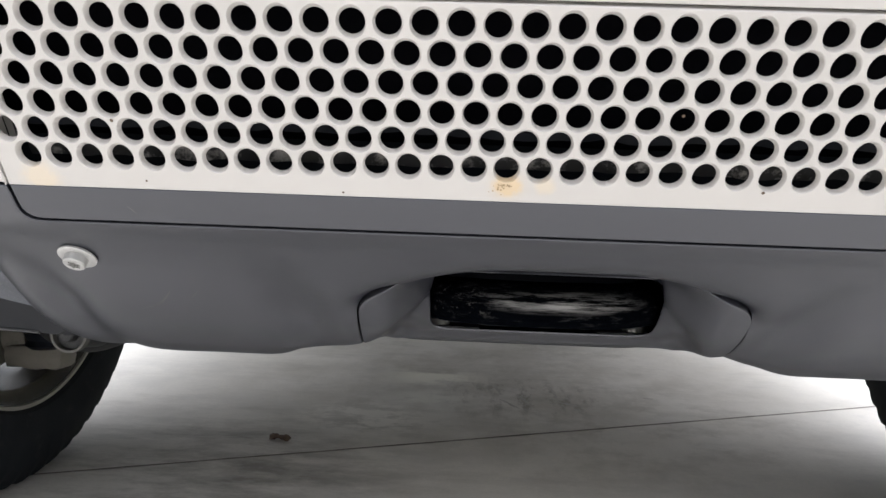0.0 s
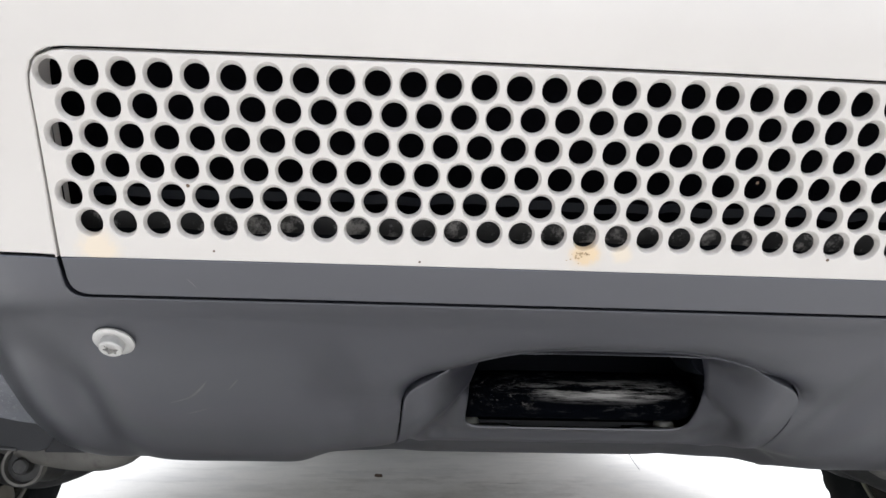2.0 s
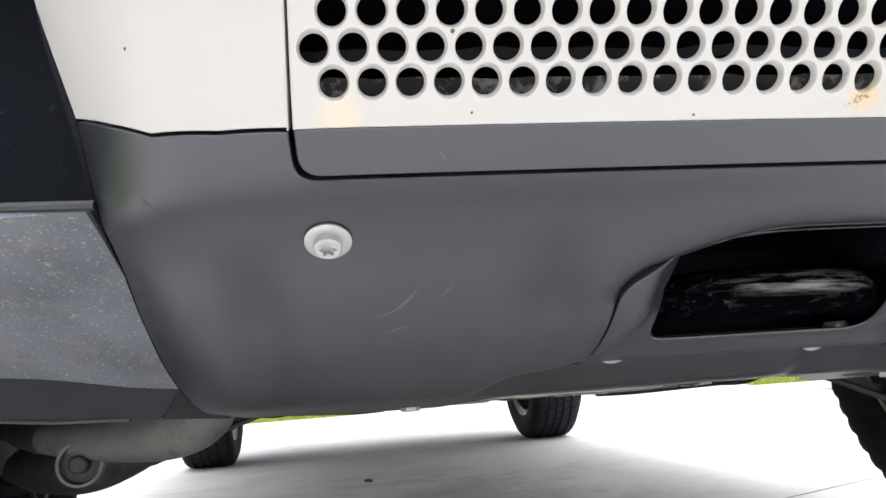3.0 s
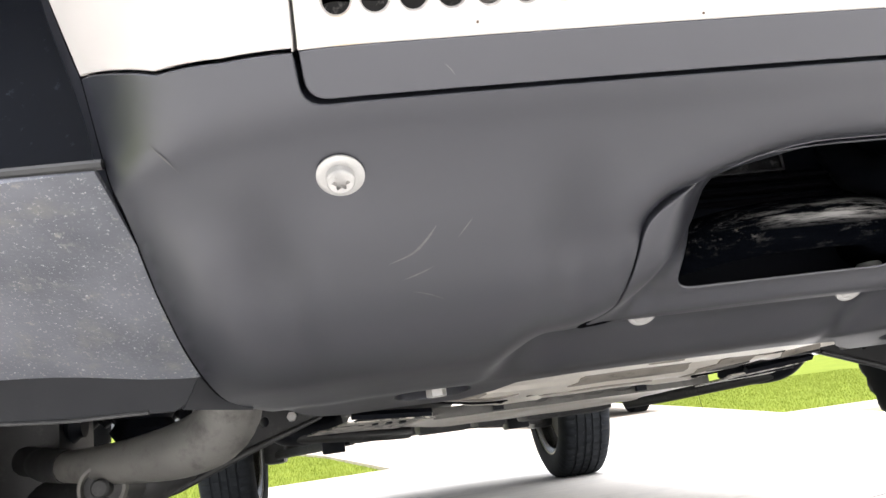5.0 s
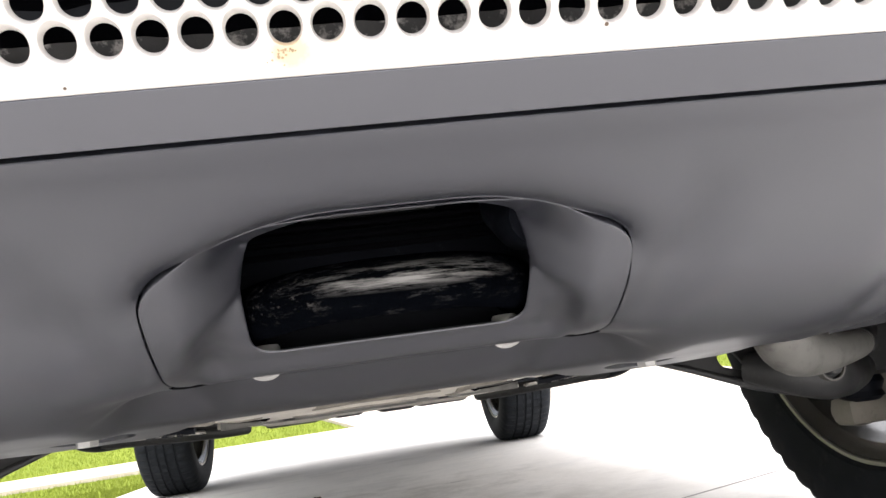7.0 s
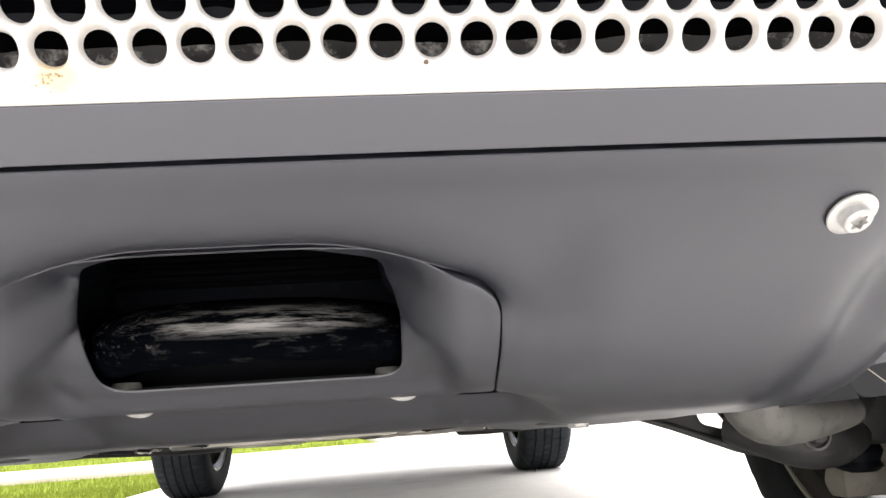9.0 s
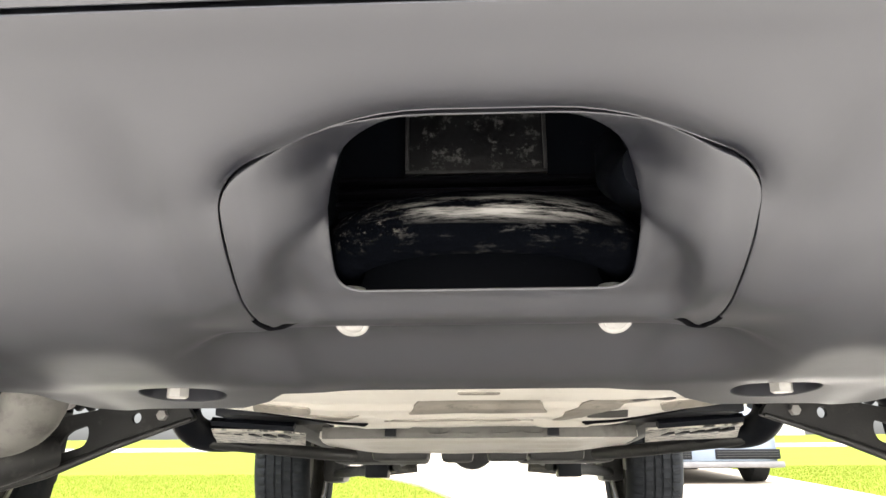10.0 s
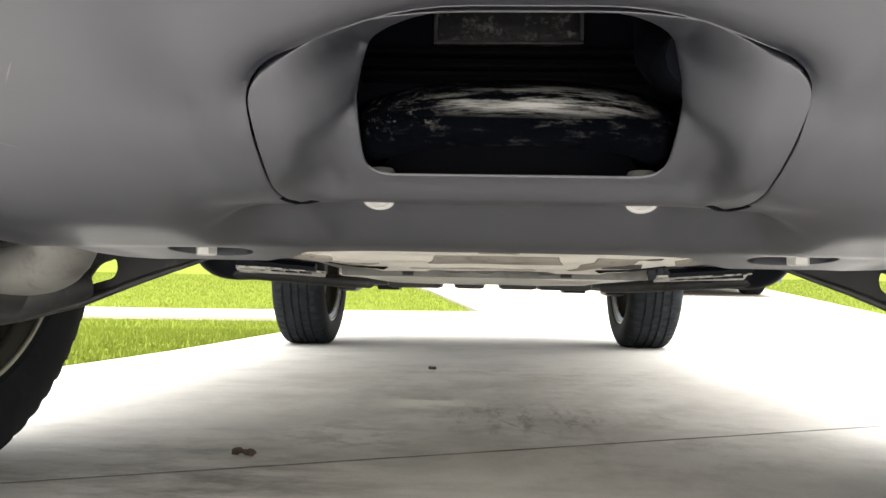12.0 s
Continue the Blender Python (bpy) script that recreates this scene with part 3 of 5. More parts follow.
for u, v in centres:
    prev = None
    for ru, rv, dv, depth in HOLE_RINGS:
        ring = [bm.verts.new(skin(u + ru * math.cos(t), v + dv + rv * math.sin(t), depth)) for t in HOLE_TURN]
        if prev:
            for k in range(len(ring)):
                bm.faces.new((prev[k], prev[k - 1], ring[k - 1], ring[k]))
        prev = ring
bmesh.ops.remove_doubles(bm, verts=bm.verts, dist=0.00002)
panel = part("perforated_panel", bm, PANELPAINT, vehicle, "off-white panel drilled with staggered round holes", sharp=18)
strip_loop = rounded([(-0.3105, 0.0006, 0), (0.3105, 0.0006, 0), (0.3085, 0.0228, 0.013), (-0.3085, 0.0228, 0.013)], 6)
part("lower_strip", sheet(strip_loop, [], 0.014, skin, EDGE_RINGS, []), PLASTIC, panel, "grained dark grey plastic strip")

# near-black sheets painting in the shade behind the holes and the seams
part("grille_shade", sheet([(-0.40, -0.16), (0.40, -0.16), (0.40, -0.006), (-0.40, -0.006)], [], 0.03, lambda u, v, d: skin(u, v, 0.050 + d, False), [], []), GROOVE, vehicle)
for v0, v1, depth in ((-0.0300, -0.0245, 0.026), (-0.0165, -0.0060, 0.024)):
    part("dusty_ledge", sheet([(-0.31, v0), (0.31, v0), (0.31, v1), (-0.31, v1)], [], 0.003,
                              lambda u, v, d: skin(u, v + 0.0022 * noise.noise((u * 23, v0 * 50, 0)) + 0.0012 * noise.noise((u * 90, v0 * 50, 3)), depth + d + 0.002 * noise.noise((u * 60, v * 60, 0)), False), [], []),
         BLACKPL if depth > 0.025 else DUSTY, vehicle, "dusty black fin behind the holes")
part("seam_shade", sheet([(-0.335, -0.13), (0.335, -0.13), (0.335, -0.105), (-0.335, -0.105)], [], 0.02, lambda u, v, d: skin(u, v, 0.014 + d, False), [], []), GROOVE, vehicle)
for sx in (-1, 1):
    part("seam_shade", sheet([(sx * 0.3115, -0.12), (sx * 0.335, -0.12), (sx * 0.335, 0.03), (sx * 0.3115, 0.03)], [], 0.02, lambda u, v, d: skin(u, v, 0.014 + d, False), [], []), GROOVE, vehicle)
part("seam_shade", sheet([(-0.335, 0.004), (0.335, 0.004), (0.335, 0.045), (-0.335, 0.045)], [], 0.02, lambda u, v, d: skin(u, v, 0.014 + d, False), [], []), GROOVE, vehicle)

def inset_loop(loop, by):
    p = np.array(loop)
    t = np.roll(p, -1, 0) - np.roll(p, 1, 0)
    n = np.stack([-t[:, 1], t[:, 0]], 1) / np.maximum(np.linalg.norm(t, axis=1, keepdims=True), 1e-9)
    area = 0.5 * np.sum(p[:, 0] * np.roll(p[:, 1], -1) - np.roll(p[:, 0], -1) * p[:, 1])
    return [tuple(q) for q in p + n * by * np.sign(area)]


# grained lower cover with the opening for the towing insert
END = 0.398
vr = [(0.3140, 0.0012), (0.345, -0.0008), (0.378, -0.0073), (0.40, -0.0203), (side_edge(-0.036), -0.036)] + [(side_edge(v), v) for v in np.linspace(0.0, 0.36, 18)] + [(0.345, 0.42), (0.33, 0.446), (0.30, 0.455), (0.20, 0.456), (0.172, 0.435), (0.155, 0.408), (0.13, END)]
vl = [(-u, v) for u, v in vr[::-1]]
top_notch = rounded([(-0.3140, 0.0012, 0), (-0.3120, 0.0264, 0.015), (0.3120, 0.0264, 0.015), (0.3140, 0.0012, 0)], 6)[1:-1]
POCKETS = [[(sx * 0.232 + 0.034 * math.cos(a), 0.398 + 0.031 * math.sin(a)) for a in np.linspace(0, 2 * math.pi, 37)[:-1]] for sx in (-1, 1)]
around = [p for by in (-0.0015, -0.0035, -0.006, -0.009, -0.013, -0.018, -0.024, -0.031) for p in densify(inset_loop(densify(INSERT, 0.003), by), max(0.003, -0.3 * by))]
lower = part("lower_cover", sheet(vl + top_notch + vr, [INSERT] + POCKETS, 0.0085, skin, [(0.0006, 0.0006), (0.0008, 0.004), (0.0, 0.022)], [(0.0006, 0.0006), (0.0008, 0.004), (0.0008, 0.014)], around, 0.003),
             PLASTIC, vehicle, "grained dark grey plastic lower bumper with scuffs")


def insert_skin(u, v, d=0.0):
    """The towing insert: a flat flange, a steep inner wall, then the scoop's floor running to the opening."""
    a = abs(u - MID)
    f = float(np.clip((0.118 - a) / 0.040, 0, 1))
    q = f * f * (2 - f)
    r = smooth01(0.072, 0.125, v) * (1 - 0.93 * smooth01(0.165, 0.222, v)) * (1 - smooth01(0.225, 0.245, v))
    base = HALO * (1 - smooth01(0.20, 0.262, v)) - 0.003 * smooth01(0.215, 0.25, v) * (1 - smooth01(0.112, 0.125, a))
    base += 0.003 * math.exp(-((a - 0.105) / 0.008) ** 2) * smooth01(0.15, 0.19, v) * (1 - smooth01(0.225, 0.25, v))
    last = 0.250 + 0.022 * smooth01(0.112, 0.124, a)
    p, n = bare_face(u, min(v, last)), face_normal(u, min(v, last - 0.004))
    if n[1] + n[2] < 0:
        n = -n
    p = p + n * (d + base + 0.0365 * q * r)
    if v > last:
        p = p + np.array((0, 0.95, -0.05)) * (v - last)
    return tuple(p)


OPEN_END = 0.2225
ARC_TURN = np.linspace(0, math.pi / 2, 14)
OPEN = ([(MID - 0.030 - 0.0535 * math.cos(a), 0.163 - 0.0812 * math.sin(a)) for a in ARC_TURN] + [(MID + 0.0325 + 0.0535 * math.sin(a), 0.163 - 0.0812 * math.cos(a)) for a in ARC_TURN]
        + rounded([(MID + 0.0862, 0.172, 0), (MID + 0.0865, OPEN_END, 0.018), (MID - 0.0835, OPEN_END, 0.018), (MID - 0.0835, 0.172, 0)], 12))
RIM = [(u + (p - u) * k, v + (q - v) * k) for (u, v), (p, q) in zip(INSERT, inset_loop(INSERT, 0.0030)) for k in (1.0 + 0.9 * smooth01(0.235, 0.262, v),)]
insert = part("towing_insert", sheet(RIM, [OPEN], 0.0028, insert_skin, [(0.0005, 0.0001), (0.0009, 0.0005), (0.0011, 0.0012), (0.0011, 0.012)], [(0.0004, 0.0004), (0.0005, 0.0012)]),
              PLASTIC, vehicle, "grained grey scoop-shaped insert round the towing opening")

# black sheet paints the shade of the gap round the insert
part("insert_gap_shade", sheet(inset_loop(INSERT, -0.0035), [inset_loop(INSERT, 0.0028)], 0.006, lambda u, v, d: skin(u, min(v, 0.27), 0.0085 + d), [], []), GROOVE, insert)

# black strands paint the shaded gaps at the insert's pointed corners
for side in (-1, 1):
    tip_line = [(u, v) for u, v in densify(INSERT, 0.002) if side * (u - MID) > 0.108 and v > 0.236]
    if side < 0:
        cut = max(range(len(tip_line)), key=lambda k: math.dist(tip_line[k], tip_line[k - 1]))
        tip_line = tip_line[cut:] + tip_line[:cut]
    bm = bmesh.new()
    tube(bm, [skin(u, v, 0.0008) for u, v in tip_line], 0.0017, 8)
    part("tip_gap_shade", bm, GROOVE, insert, "black strand painting the shaded gap at the insert's pointed corner")

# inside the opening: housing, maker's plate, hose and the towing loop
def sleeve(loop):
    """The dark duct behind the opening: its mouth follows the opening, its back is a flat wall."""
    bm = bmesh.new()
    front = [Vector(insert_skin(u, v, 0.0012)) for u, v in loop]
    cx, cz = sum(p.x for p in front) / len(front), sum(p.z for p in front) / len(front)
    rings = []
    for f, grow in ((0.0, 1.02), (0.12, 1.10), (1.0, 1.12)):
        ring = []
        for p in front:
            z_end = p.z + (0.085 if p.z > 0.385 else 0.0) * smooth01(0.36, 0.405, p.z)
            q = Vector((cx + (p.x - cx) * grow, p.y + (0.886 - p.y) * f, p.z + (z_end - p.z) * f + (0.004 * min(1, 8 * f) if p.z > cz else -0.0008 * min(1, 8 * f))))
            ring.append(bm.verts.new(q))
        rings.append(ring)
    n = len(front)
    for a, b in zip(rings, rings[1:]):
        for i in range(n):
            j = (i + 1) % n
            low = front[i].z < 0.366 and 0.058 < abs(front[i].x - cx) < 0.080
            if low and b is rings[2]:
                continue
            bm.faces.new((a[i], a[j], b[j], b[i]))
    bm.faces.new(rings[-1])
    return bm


# the near-black colour carries the deep shade inside the opening
INNER = surface("shade_black_duct", (0.0018, 0.0026, 0.0046), (0.0030, 0.0040, 0.0068), 14, (0.45, 0.6), grain=(300, 0.2, 0.0006), stains=(120, 0.64, 0.72, (0.012, 0.013, 0.015)), spec=0.08)
housing = part("inner_housing", sleeve(densify(OPEN, 0.006)), INNER, vehicle, "black plastic duct behind the opening, darkened for its shade")
bm = bmesh.new()
box(bm, -0.043, 0.047, 0.8795, 0.8838, 0.4425, 0.486, 0.001)
part("plate", bm, surface("scuffed_plate", (0.003, 0.0035, 0.005), (0.006, 0.0065, 0.008), 40, (0.3, 0.5), stains=(120, 0.545, 0.63, (0.085, 0.084, 0.084)), grain=(160, 0.6, 0.0015)), housing, "scuffed black plate")
plate_rim = surface("worn_plate_rim", (0.010, 0.010, 0.012), (0.05, 0.05, 0.051), 90, (0.35, 0.5), grain=(300, 0.4, 0.001))
for x0, x1, z0, z1 in ((-0.045, 0.049, 0.4410, 0.4432), (-0.0452, -0.0428, 0.4435, 0.487), (0.0468, 0.0492, 0.4435, 0.487)):
    bm = bmesh.new()
    box(bm, x0, x1, 0.8775, 0.8838, z0, z1, 0.0006)
    part("plate_rim", bm, plate_rim, housing)
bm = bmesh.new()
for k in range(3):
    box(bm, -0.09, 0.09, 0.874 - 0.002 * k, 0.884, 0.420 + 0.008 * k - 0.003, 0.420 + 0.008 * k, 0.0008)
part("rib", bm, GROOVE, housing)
bm = bmesh.new()
tube(bm, [(0.098, 0.80, 0.41), (0.096, 0.83, 0.412), (0.094, 0.86, 0.43), (0.098, 0.88, 0.455)], 0.017, 16)
part("hose", bm, BLACKPL, housing, "ribbed black hose")
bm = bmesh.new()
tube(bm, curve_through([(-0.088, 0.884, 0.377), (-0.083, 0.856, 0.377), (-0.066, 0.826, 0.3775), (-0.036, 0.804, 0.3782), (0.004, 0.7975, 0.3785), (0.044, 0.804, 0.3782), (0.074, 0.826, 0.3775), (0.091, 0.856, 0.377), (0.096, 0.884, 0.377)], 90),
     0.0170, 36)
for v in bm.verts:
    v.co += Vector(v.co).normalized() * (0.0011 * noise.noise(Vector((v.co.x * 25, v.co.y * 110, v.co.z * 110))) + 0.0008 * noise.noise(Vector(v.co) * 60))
part("towing_loop", bm, TOWBAR, vehicle, "black towing loop with pale smears and painted gloss streaks")


for x in (-0.0745, 0.0815):
    bm = bmesh.new()
    box(bm, min(x, x * 0.62), max(x, x * 0.62) + 0.004, 0.846, 0.883, 0.3505, 0.3535, 0.0008)
    tab = part("clip_tab", bm, PLASTIC, vehicle, "grey plastic tab inside the opening")
    bm = bmesh.new()
    lathe(bm, [(0.3530, 0.0035), (0.3530, 0.0085), (0.3560, 0.0087), (0.3578, 0.0076), (0.3578, 0.0054), (0.3560, 0.0042)], 20, "Z", (x, 0.858, 0.0), close=True)
    part("clip_nut", bm, ZINC, tab, "pale metal clip nut")

bm = bmesh.new()
lathe(bm, [(0.0, 0.0), (0.0, 0.0088), (0.0012, 0.0090), (0.0024, 0.0076), (0.0032, 0.0045), (0.0036, 0.0)], 28, "X", (-0.0905, 0.835, 0.3745))
part("clip_button", bm, ZINC, housing, "pale round clip on the duct's side")


def flange_bolt(at, normal, washer=0.0120, head=0.0072, height=0.0074):
    """A flanged bolt: washer and a dished head with a star recess."""
    rot = Vector(normal).to_track_quat("Z", "Y").to_matrix().to_4x4()
    m = Matrix.Translation(at) @ rot
    bm = bmesh.new()
    lathe(bm, [(0, 0.0), (0, washer - 0.0006), (0.0005, washer), (0.0016, washer), (0.0022, washer - 0.0008), (0.0024, head + 0.001), (0.0026, 0.0)], 36, "Z")
    bmesh.ops.transform(bm, matrix=m, verts=bm.verts)
    w = part("washer", bm, ZINC, None)
    bm = bmesh.new()
    h = height
    prof = [(0.0022, 0.0), (0.0022, head), (h - 0.0008, head * 0.97), (h, head * 0.86)]
    star = 36
    rings = []
    for i in range(star):
        a = 2 * math.pi * i / star
        inner = head * (0.52 + 0.12 * math.cos(6 * a))
        pr = prof + [(h, inner), (h - 0.0026, inner * 0.96), (h - 0.0026, 0.0004)]
        rings.append([bm.verts.new((r * math.cos(a), r * math.sin(a), z)) for z, r in pr[1:]])
    for i in range(star):
        a, b = rings[i], rings[(i + 1) % star]
        for k in range(len(a) - 1):
            bm.faces.new((a[k], a[k + 1], b[k + 1], b[k]))
    bm.faces.new([r[-1] for r in rings])
    bmesh.ops.transform(bm, matrix=m, verts=bm.verts)
    b = part("bolt", bm, ZINC, vehicle, "zinc-plated star-drive bolt with flange")
    w.parent = b
    return b


for sx in (-1, 1):
    n = np.array(face_normal(sx * 0.297, 0.0668))
    n = n if n[1] < 0 else -n
    flange_bolt(skin(sx * 0.297, 0.0668, -0.0004), n)
# hexagon bolts in the pockets under the lobes, and the screws behind the insert's lip
for sx in (-1, 1):
    bm = bmesh.new()
    lathe(bm, [(0.0078, 0.0), (0.0078, 0.0100), (0.0062, 0.0118), (0.0048, 0.0116), (0.0046, 0.0)], 28, "Z", (sx * 0.2305, 1.000, 0.3155))
    lathe(bm, [(0.0112, 0.0), (0.0112, 0.0086), (0.0008, 0.0086), (0.0, 0.0074), (0.0, 0.0)], 6, "Z", (sx * 0.2305, 1.000, 0.3088))
    part("hex_bolt", bm, ZINC, vehicle, "pale hexagon bolt in a dark pocket")
    part("pocket", sheet([(sx * 0.232 + 0.037 * math.cos(q), 0.398 + 0.034 * math.sin(q)) for q in np.linspace(0, 2 * math.pi, 25)[:-1]], [], 0.01, lambda u, v, d: skin(u, v, 0.0135 + d), [], []), BLACKPL, lower)
    tilt = Matrix.Translation((0.005 + sx * 0.0855, 0.8985, 0.3452)) @ Vector((0, -0.62, -0.78)).to_track_quat("Z", "Y").to_matrix().to_4x4()
    bm = bmesh.new()
    lathe(bm, [(-0.004, 0.0), (-0.004, 0.0105), (0.0, 0.0112), (0.0012, 0.0108), (0.0018, 0.009), (0.0016, 0.0075), (0.0026, 0.006), (0.003, 0.003), (0.003, 0.0)], 30, "Z")
    bmesh.ops.transform(bm, matrix=tilt, verts=bm.verts)
    part("screw", bm, ZINC, vehicle, "pale dome-headed screw under the insert's lip")


def scuff(points, width):
    """A fine scratch lying on the bumper's skin."""
    bm = bmesh.new()
    pts = curve_through(points, 14)
    prev = None
    for i, (u, v) in enumerate(pts):
        w = width * math.sin(math.pi * (i + 0.4) / (len(pts) - 0.2)) * (0.7 + 0.5 * random.random())
        d = pts[min(i + 1, len(pts) - 1)] - pts[max(i - 1, 0)]
        n = np.array((-d[1], d[0])) / np.linalg.norm(d)
        pair = [bm.verts.new(skin(*(np.array((u, v)) + n * w * s), -0.00025)) for s in (-0.5, 0.5)]
        if prev:
            bm.faces.new((prev[0], prev[1], pair[1], pair[0]))
        prev = pair
    return part("scratch", bm, SCUFF, lower)


scuff([(-0.275, 0.127), (-0.262, 0.121), (-0.254, 0.112), (-0.249, 0.104)], 0.0016)
scuff([(-0.268, 0.139), (-0.258, 0.135), (-0.250, 0.131)], 0.0011)
scuff([(-0.237, 0.113), (-0.233, 0.107), (-0.229, 0.101)], 0.0008)
scuff([(-0.389, 0.019), (-0.382, 0.031), (-0.376, 0.045)], 0.0009)
scuff([(-0.356, 0.196), (-0.352, 0.205), (-0.348, 0.212)], 0.0006)
scuff([(-0.246, 0.011), (-0.243, 0.014), (-0.241, 0.017)], 0.0005)
scuff([(-0.262, 0.148), (-0.252, 0.152), (-0.244, 0.157)], 0.0007)
# rust run under one hole, dabs of dirt on the panel
bm = bmesh.new()
for k in range(26):
    u, v = -0.035 + random.gauss(0, 0.0042), -0.0115 + abs(random.gauss(0, 0.0022))
    if v > -0.002:
        continue
    r = 0.0002 + 0.0004 * random.random()
    ring = [bm.verts.new(skin(u + r * 1.2 * math.cos(a) * (0.7 + 0.5 * random.random()), v + r * math.sin(a), -0.0002)) for a in np.linspace(0, 2 * math.pi, 8)[:-1]]
    bm.faces.new(ring)
part("rust_spot", bm, RUST, panel, "brown rust stain below a hole")
for u, v, r in ((-0.2405, -0.0425, 0.0011), (-0.385, -0.052, 0.0009), (-0.23, -0.006, 0.0008), (0.10, -0.012, 0.0010), (-0.122, -0.003, 0.0007), (0.05, -0.055, 0.0009)):
    bm = bmesh.new()
    bm.faces.new([bm.verts.new(skin(u + r * math.cos(a) * (0.6 + 0.6 * random.random()), v + r * math.sin(a), -0.0002)) for a in np.linspace(0, 2 * math.pi, 8)[:-1]])
    part("dirt_speck", bm, LEAFLIT, panel)


def patch(corners, nu, nv, wob=0.0, seed=0, thick=0.004):
    """A slightly uneven panel between four corners, with thickness."""
    a, b, c, d = (np.array(p, float) for p in corners)
    n = np.cross(b - a, d - a)
    n /= np.linalg.norm(n)
    bm = bmesh.new()
    rows = []
    for off in (0.0, thick):
        g = []
        for j in range(nv + 1):
            f = j / nv
            row = []
            for i in range(nu + 1):
                e = i / nu
                p = (1 - f) * ((1 - e) * a + e * b) + f * ((1 - e) * d + e * c)
                p = p + n * (wob * noise.noise(Vector(p) * 9 + Vector((seed, 0, 0))) + off)
                row.append(bm.verts.new(p))
            g.append(row)
        rows.append(g)
    for g in rows:
        for j in range(nv):
            for i in range(nu):
                bm.faces.new((g[j][i], g[j][i + 1], g[j + 1][i + 1], g[j + 1][i]))
    g, h = rows
    rim = [(0, i) for i in range(nu)] + [(j, nu) for j in range(nv)] + [(nv, i) for i in range(nu, 0, -1)] + [(j, 0) for j in range(nv, 0, -1)]
    for (j0, i0), (j1, i1) in zip(rim, rim[1:] + rim[:1]):
        bm.faces.new((g[j0][i0], g[j1][i1], h[j1][i1], h[j0][i0]))
    return bm


for sx in (-1, 1):
    s = lambda pts: [(sx * x, y, z) for x, y, z in (pts if sx < 0 else pts[::-1])]
    part("arch_liner", patch(s([(0.424, 0.752, 0.4385), (0.93, 0.80, 0.452), (0.93, 0.99, 0.395), (0.400, 0.925, 0.344)]), 24, 8, 0.006, 3), LINER, vehicle, "grey arch liner spattered with dried mud")
    def flap_skin(u, v, d, sx=sx):
        e, f = u / 0.52, v / 0.032
        top, low = Vector((0.404 + 0.526 * e, 0.921 + 0.064 * e, 0.346 + 0.048 * e)), Vector((0.404 + 0.526 * e, 0.924 + 0.064 * e, 0.3165 + 0.048 * e - 0.004 * smooth01(0.06, 0.2, e)))
        p = top.lerp(low, f)
        return (sx * p.x, p.y + d + 0.002 * noise.noise((u * 9, v * 20, 7)), p.z)

    flap_loop = rounded([(0.0, 0.0, 0), (0.52, 0.0, 0), (0.52, 0.032, 0), (0.014, 0.032, 0.022)], 8)
    flap = part("liner_flap", sheet(flap_loop, [], 0.008, flap_skin, [(0.0004, 0.0006), (0.0006, 0.004)], []), FLAP, vehicle, "dark rubbery flap below the liner")
    bm = bmesh.new()
    tube(bm, [flap_skin(u, 0.0318, 0.0) for u in np.linspace(0.04, 0.52, 30)], 0.0016, 8)
    part("flap_lip", bm, STEEL, flap, "scuffed lower lip")
    part("side_duct", patch(s([(0.470, 0.86, 0.78), (0.95, 0.90, 0.78), (0.93, 0.83, 0.452), (0.424, 0.790, 0.4385)]), 14, 8, 0.004, 5), DUCT, vehicle, "black side duct with water marks")
    bm = bmesh.new()
    tube(bm, [(sx * 0.420, 0.750, 0.4385), (sx * 0.55, 0.764, 0.442), (sx * 0.93, 0.80, 0.452)], 0.003, 8)
    part("duct_lip", bm, STEEL, vehicle)
    bm = bmesh.new()
    edge = [Vector(skin(sx * (side_edge(v) + 0.003), v, 0.006, False)) for v in np.linspace(-0.34, 0.36, 40)]
    tube(bm, edge, 0.0045, 10)
    part("edge_trim", bm, GROOVE, vehicle, "black trim along the bumper's edge")
    strip = sheet([(sx * (side_edge(v) + 0.004), v) for v in np.linspace(-0.34, 0.055, 24)] + [(sx * (side_edge(v) + 0.019), v) for v in np.linspace(0.055, -0.34, 24)], [], 0.008,
                  lambda u, v, d: skin(u, v, 0.007 + d, False), [(0.0008, 0.0006), (0.0012, 0.002), (0.0012, 0.02)], [])
    part("duct_frame", strip, PLASTIC, vehicle, "grained dark grey frame beside the duct")
    # corner webs between bumper and flap
    part("corner_web", patch(s([(0.4035, 0.919, 0.346), (0.374, 0.950, 0.330), (0.376, 0.958, 0.3150), (0.420, 0.925, 0.3185)]), 6, 4, 0.002, 4), FLAP, vehicle)
    part("corner_web", patch(s([(0.345, 0.985, 0.322), (0.405, 0.915, 0.345), (0.47, 1.02, 0.36), (0.36, 1.06, 0.33)]), 6, 6, 0.003, 9), LINER, vehicle)

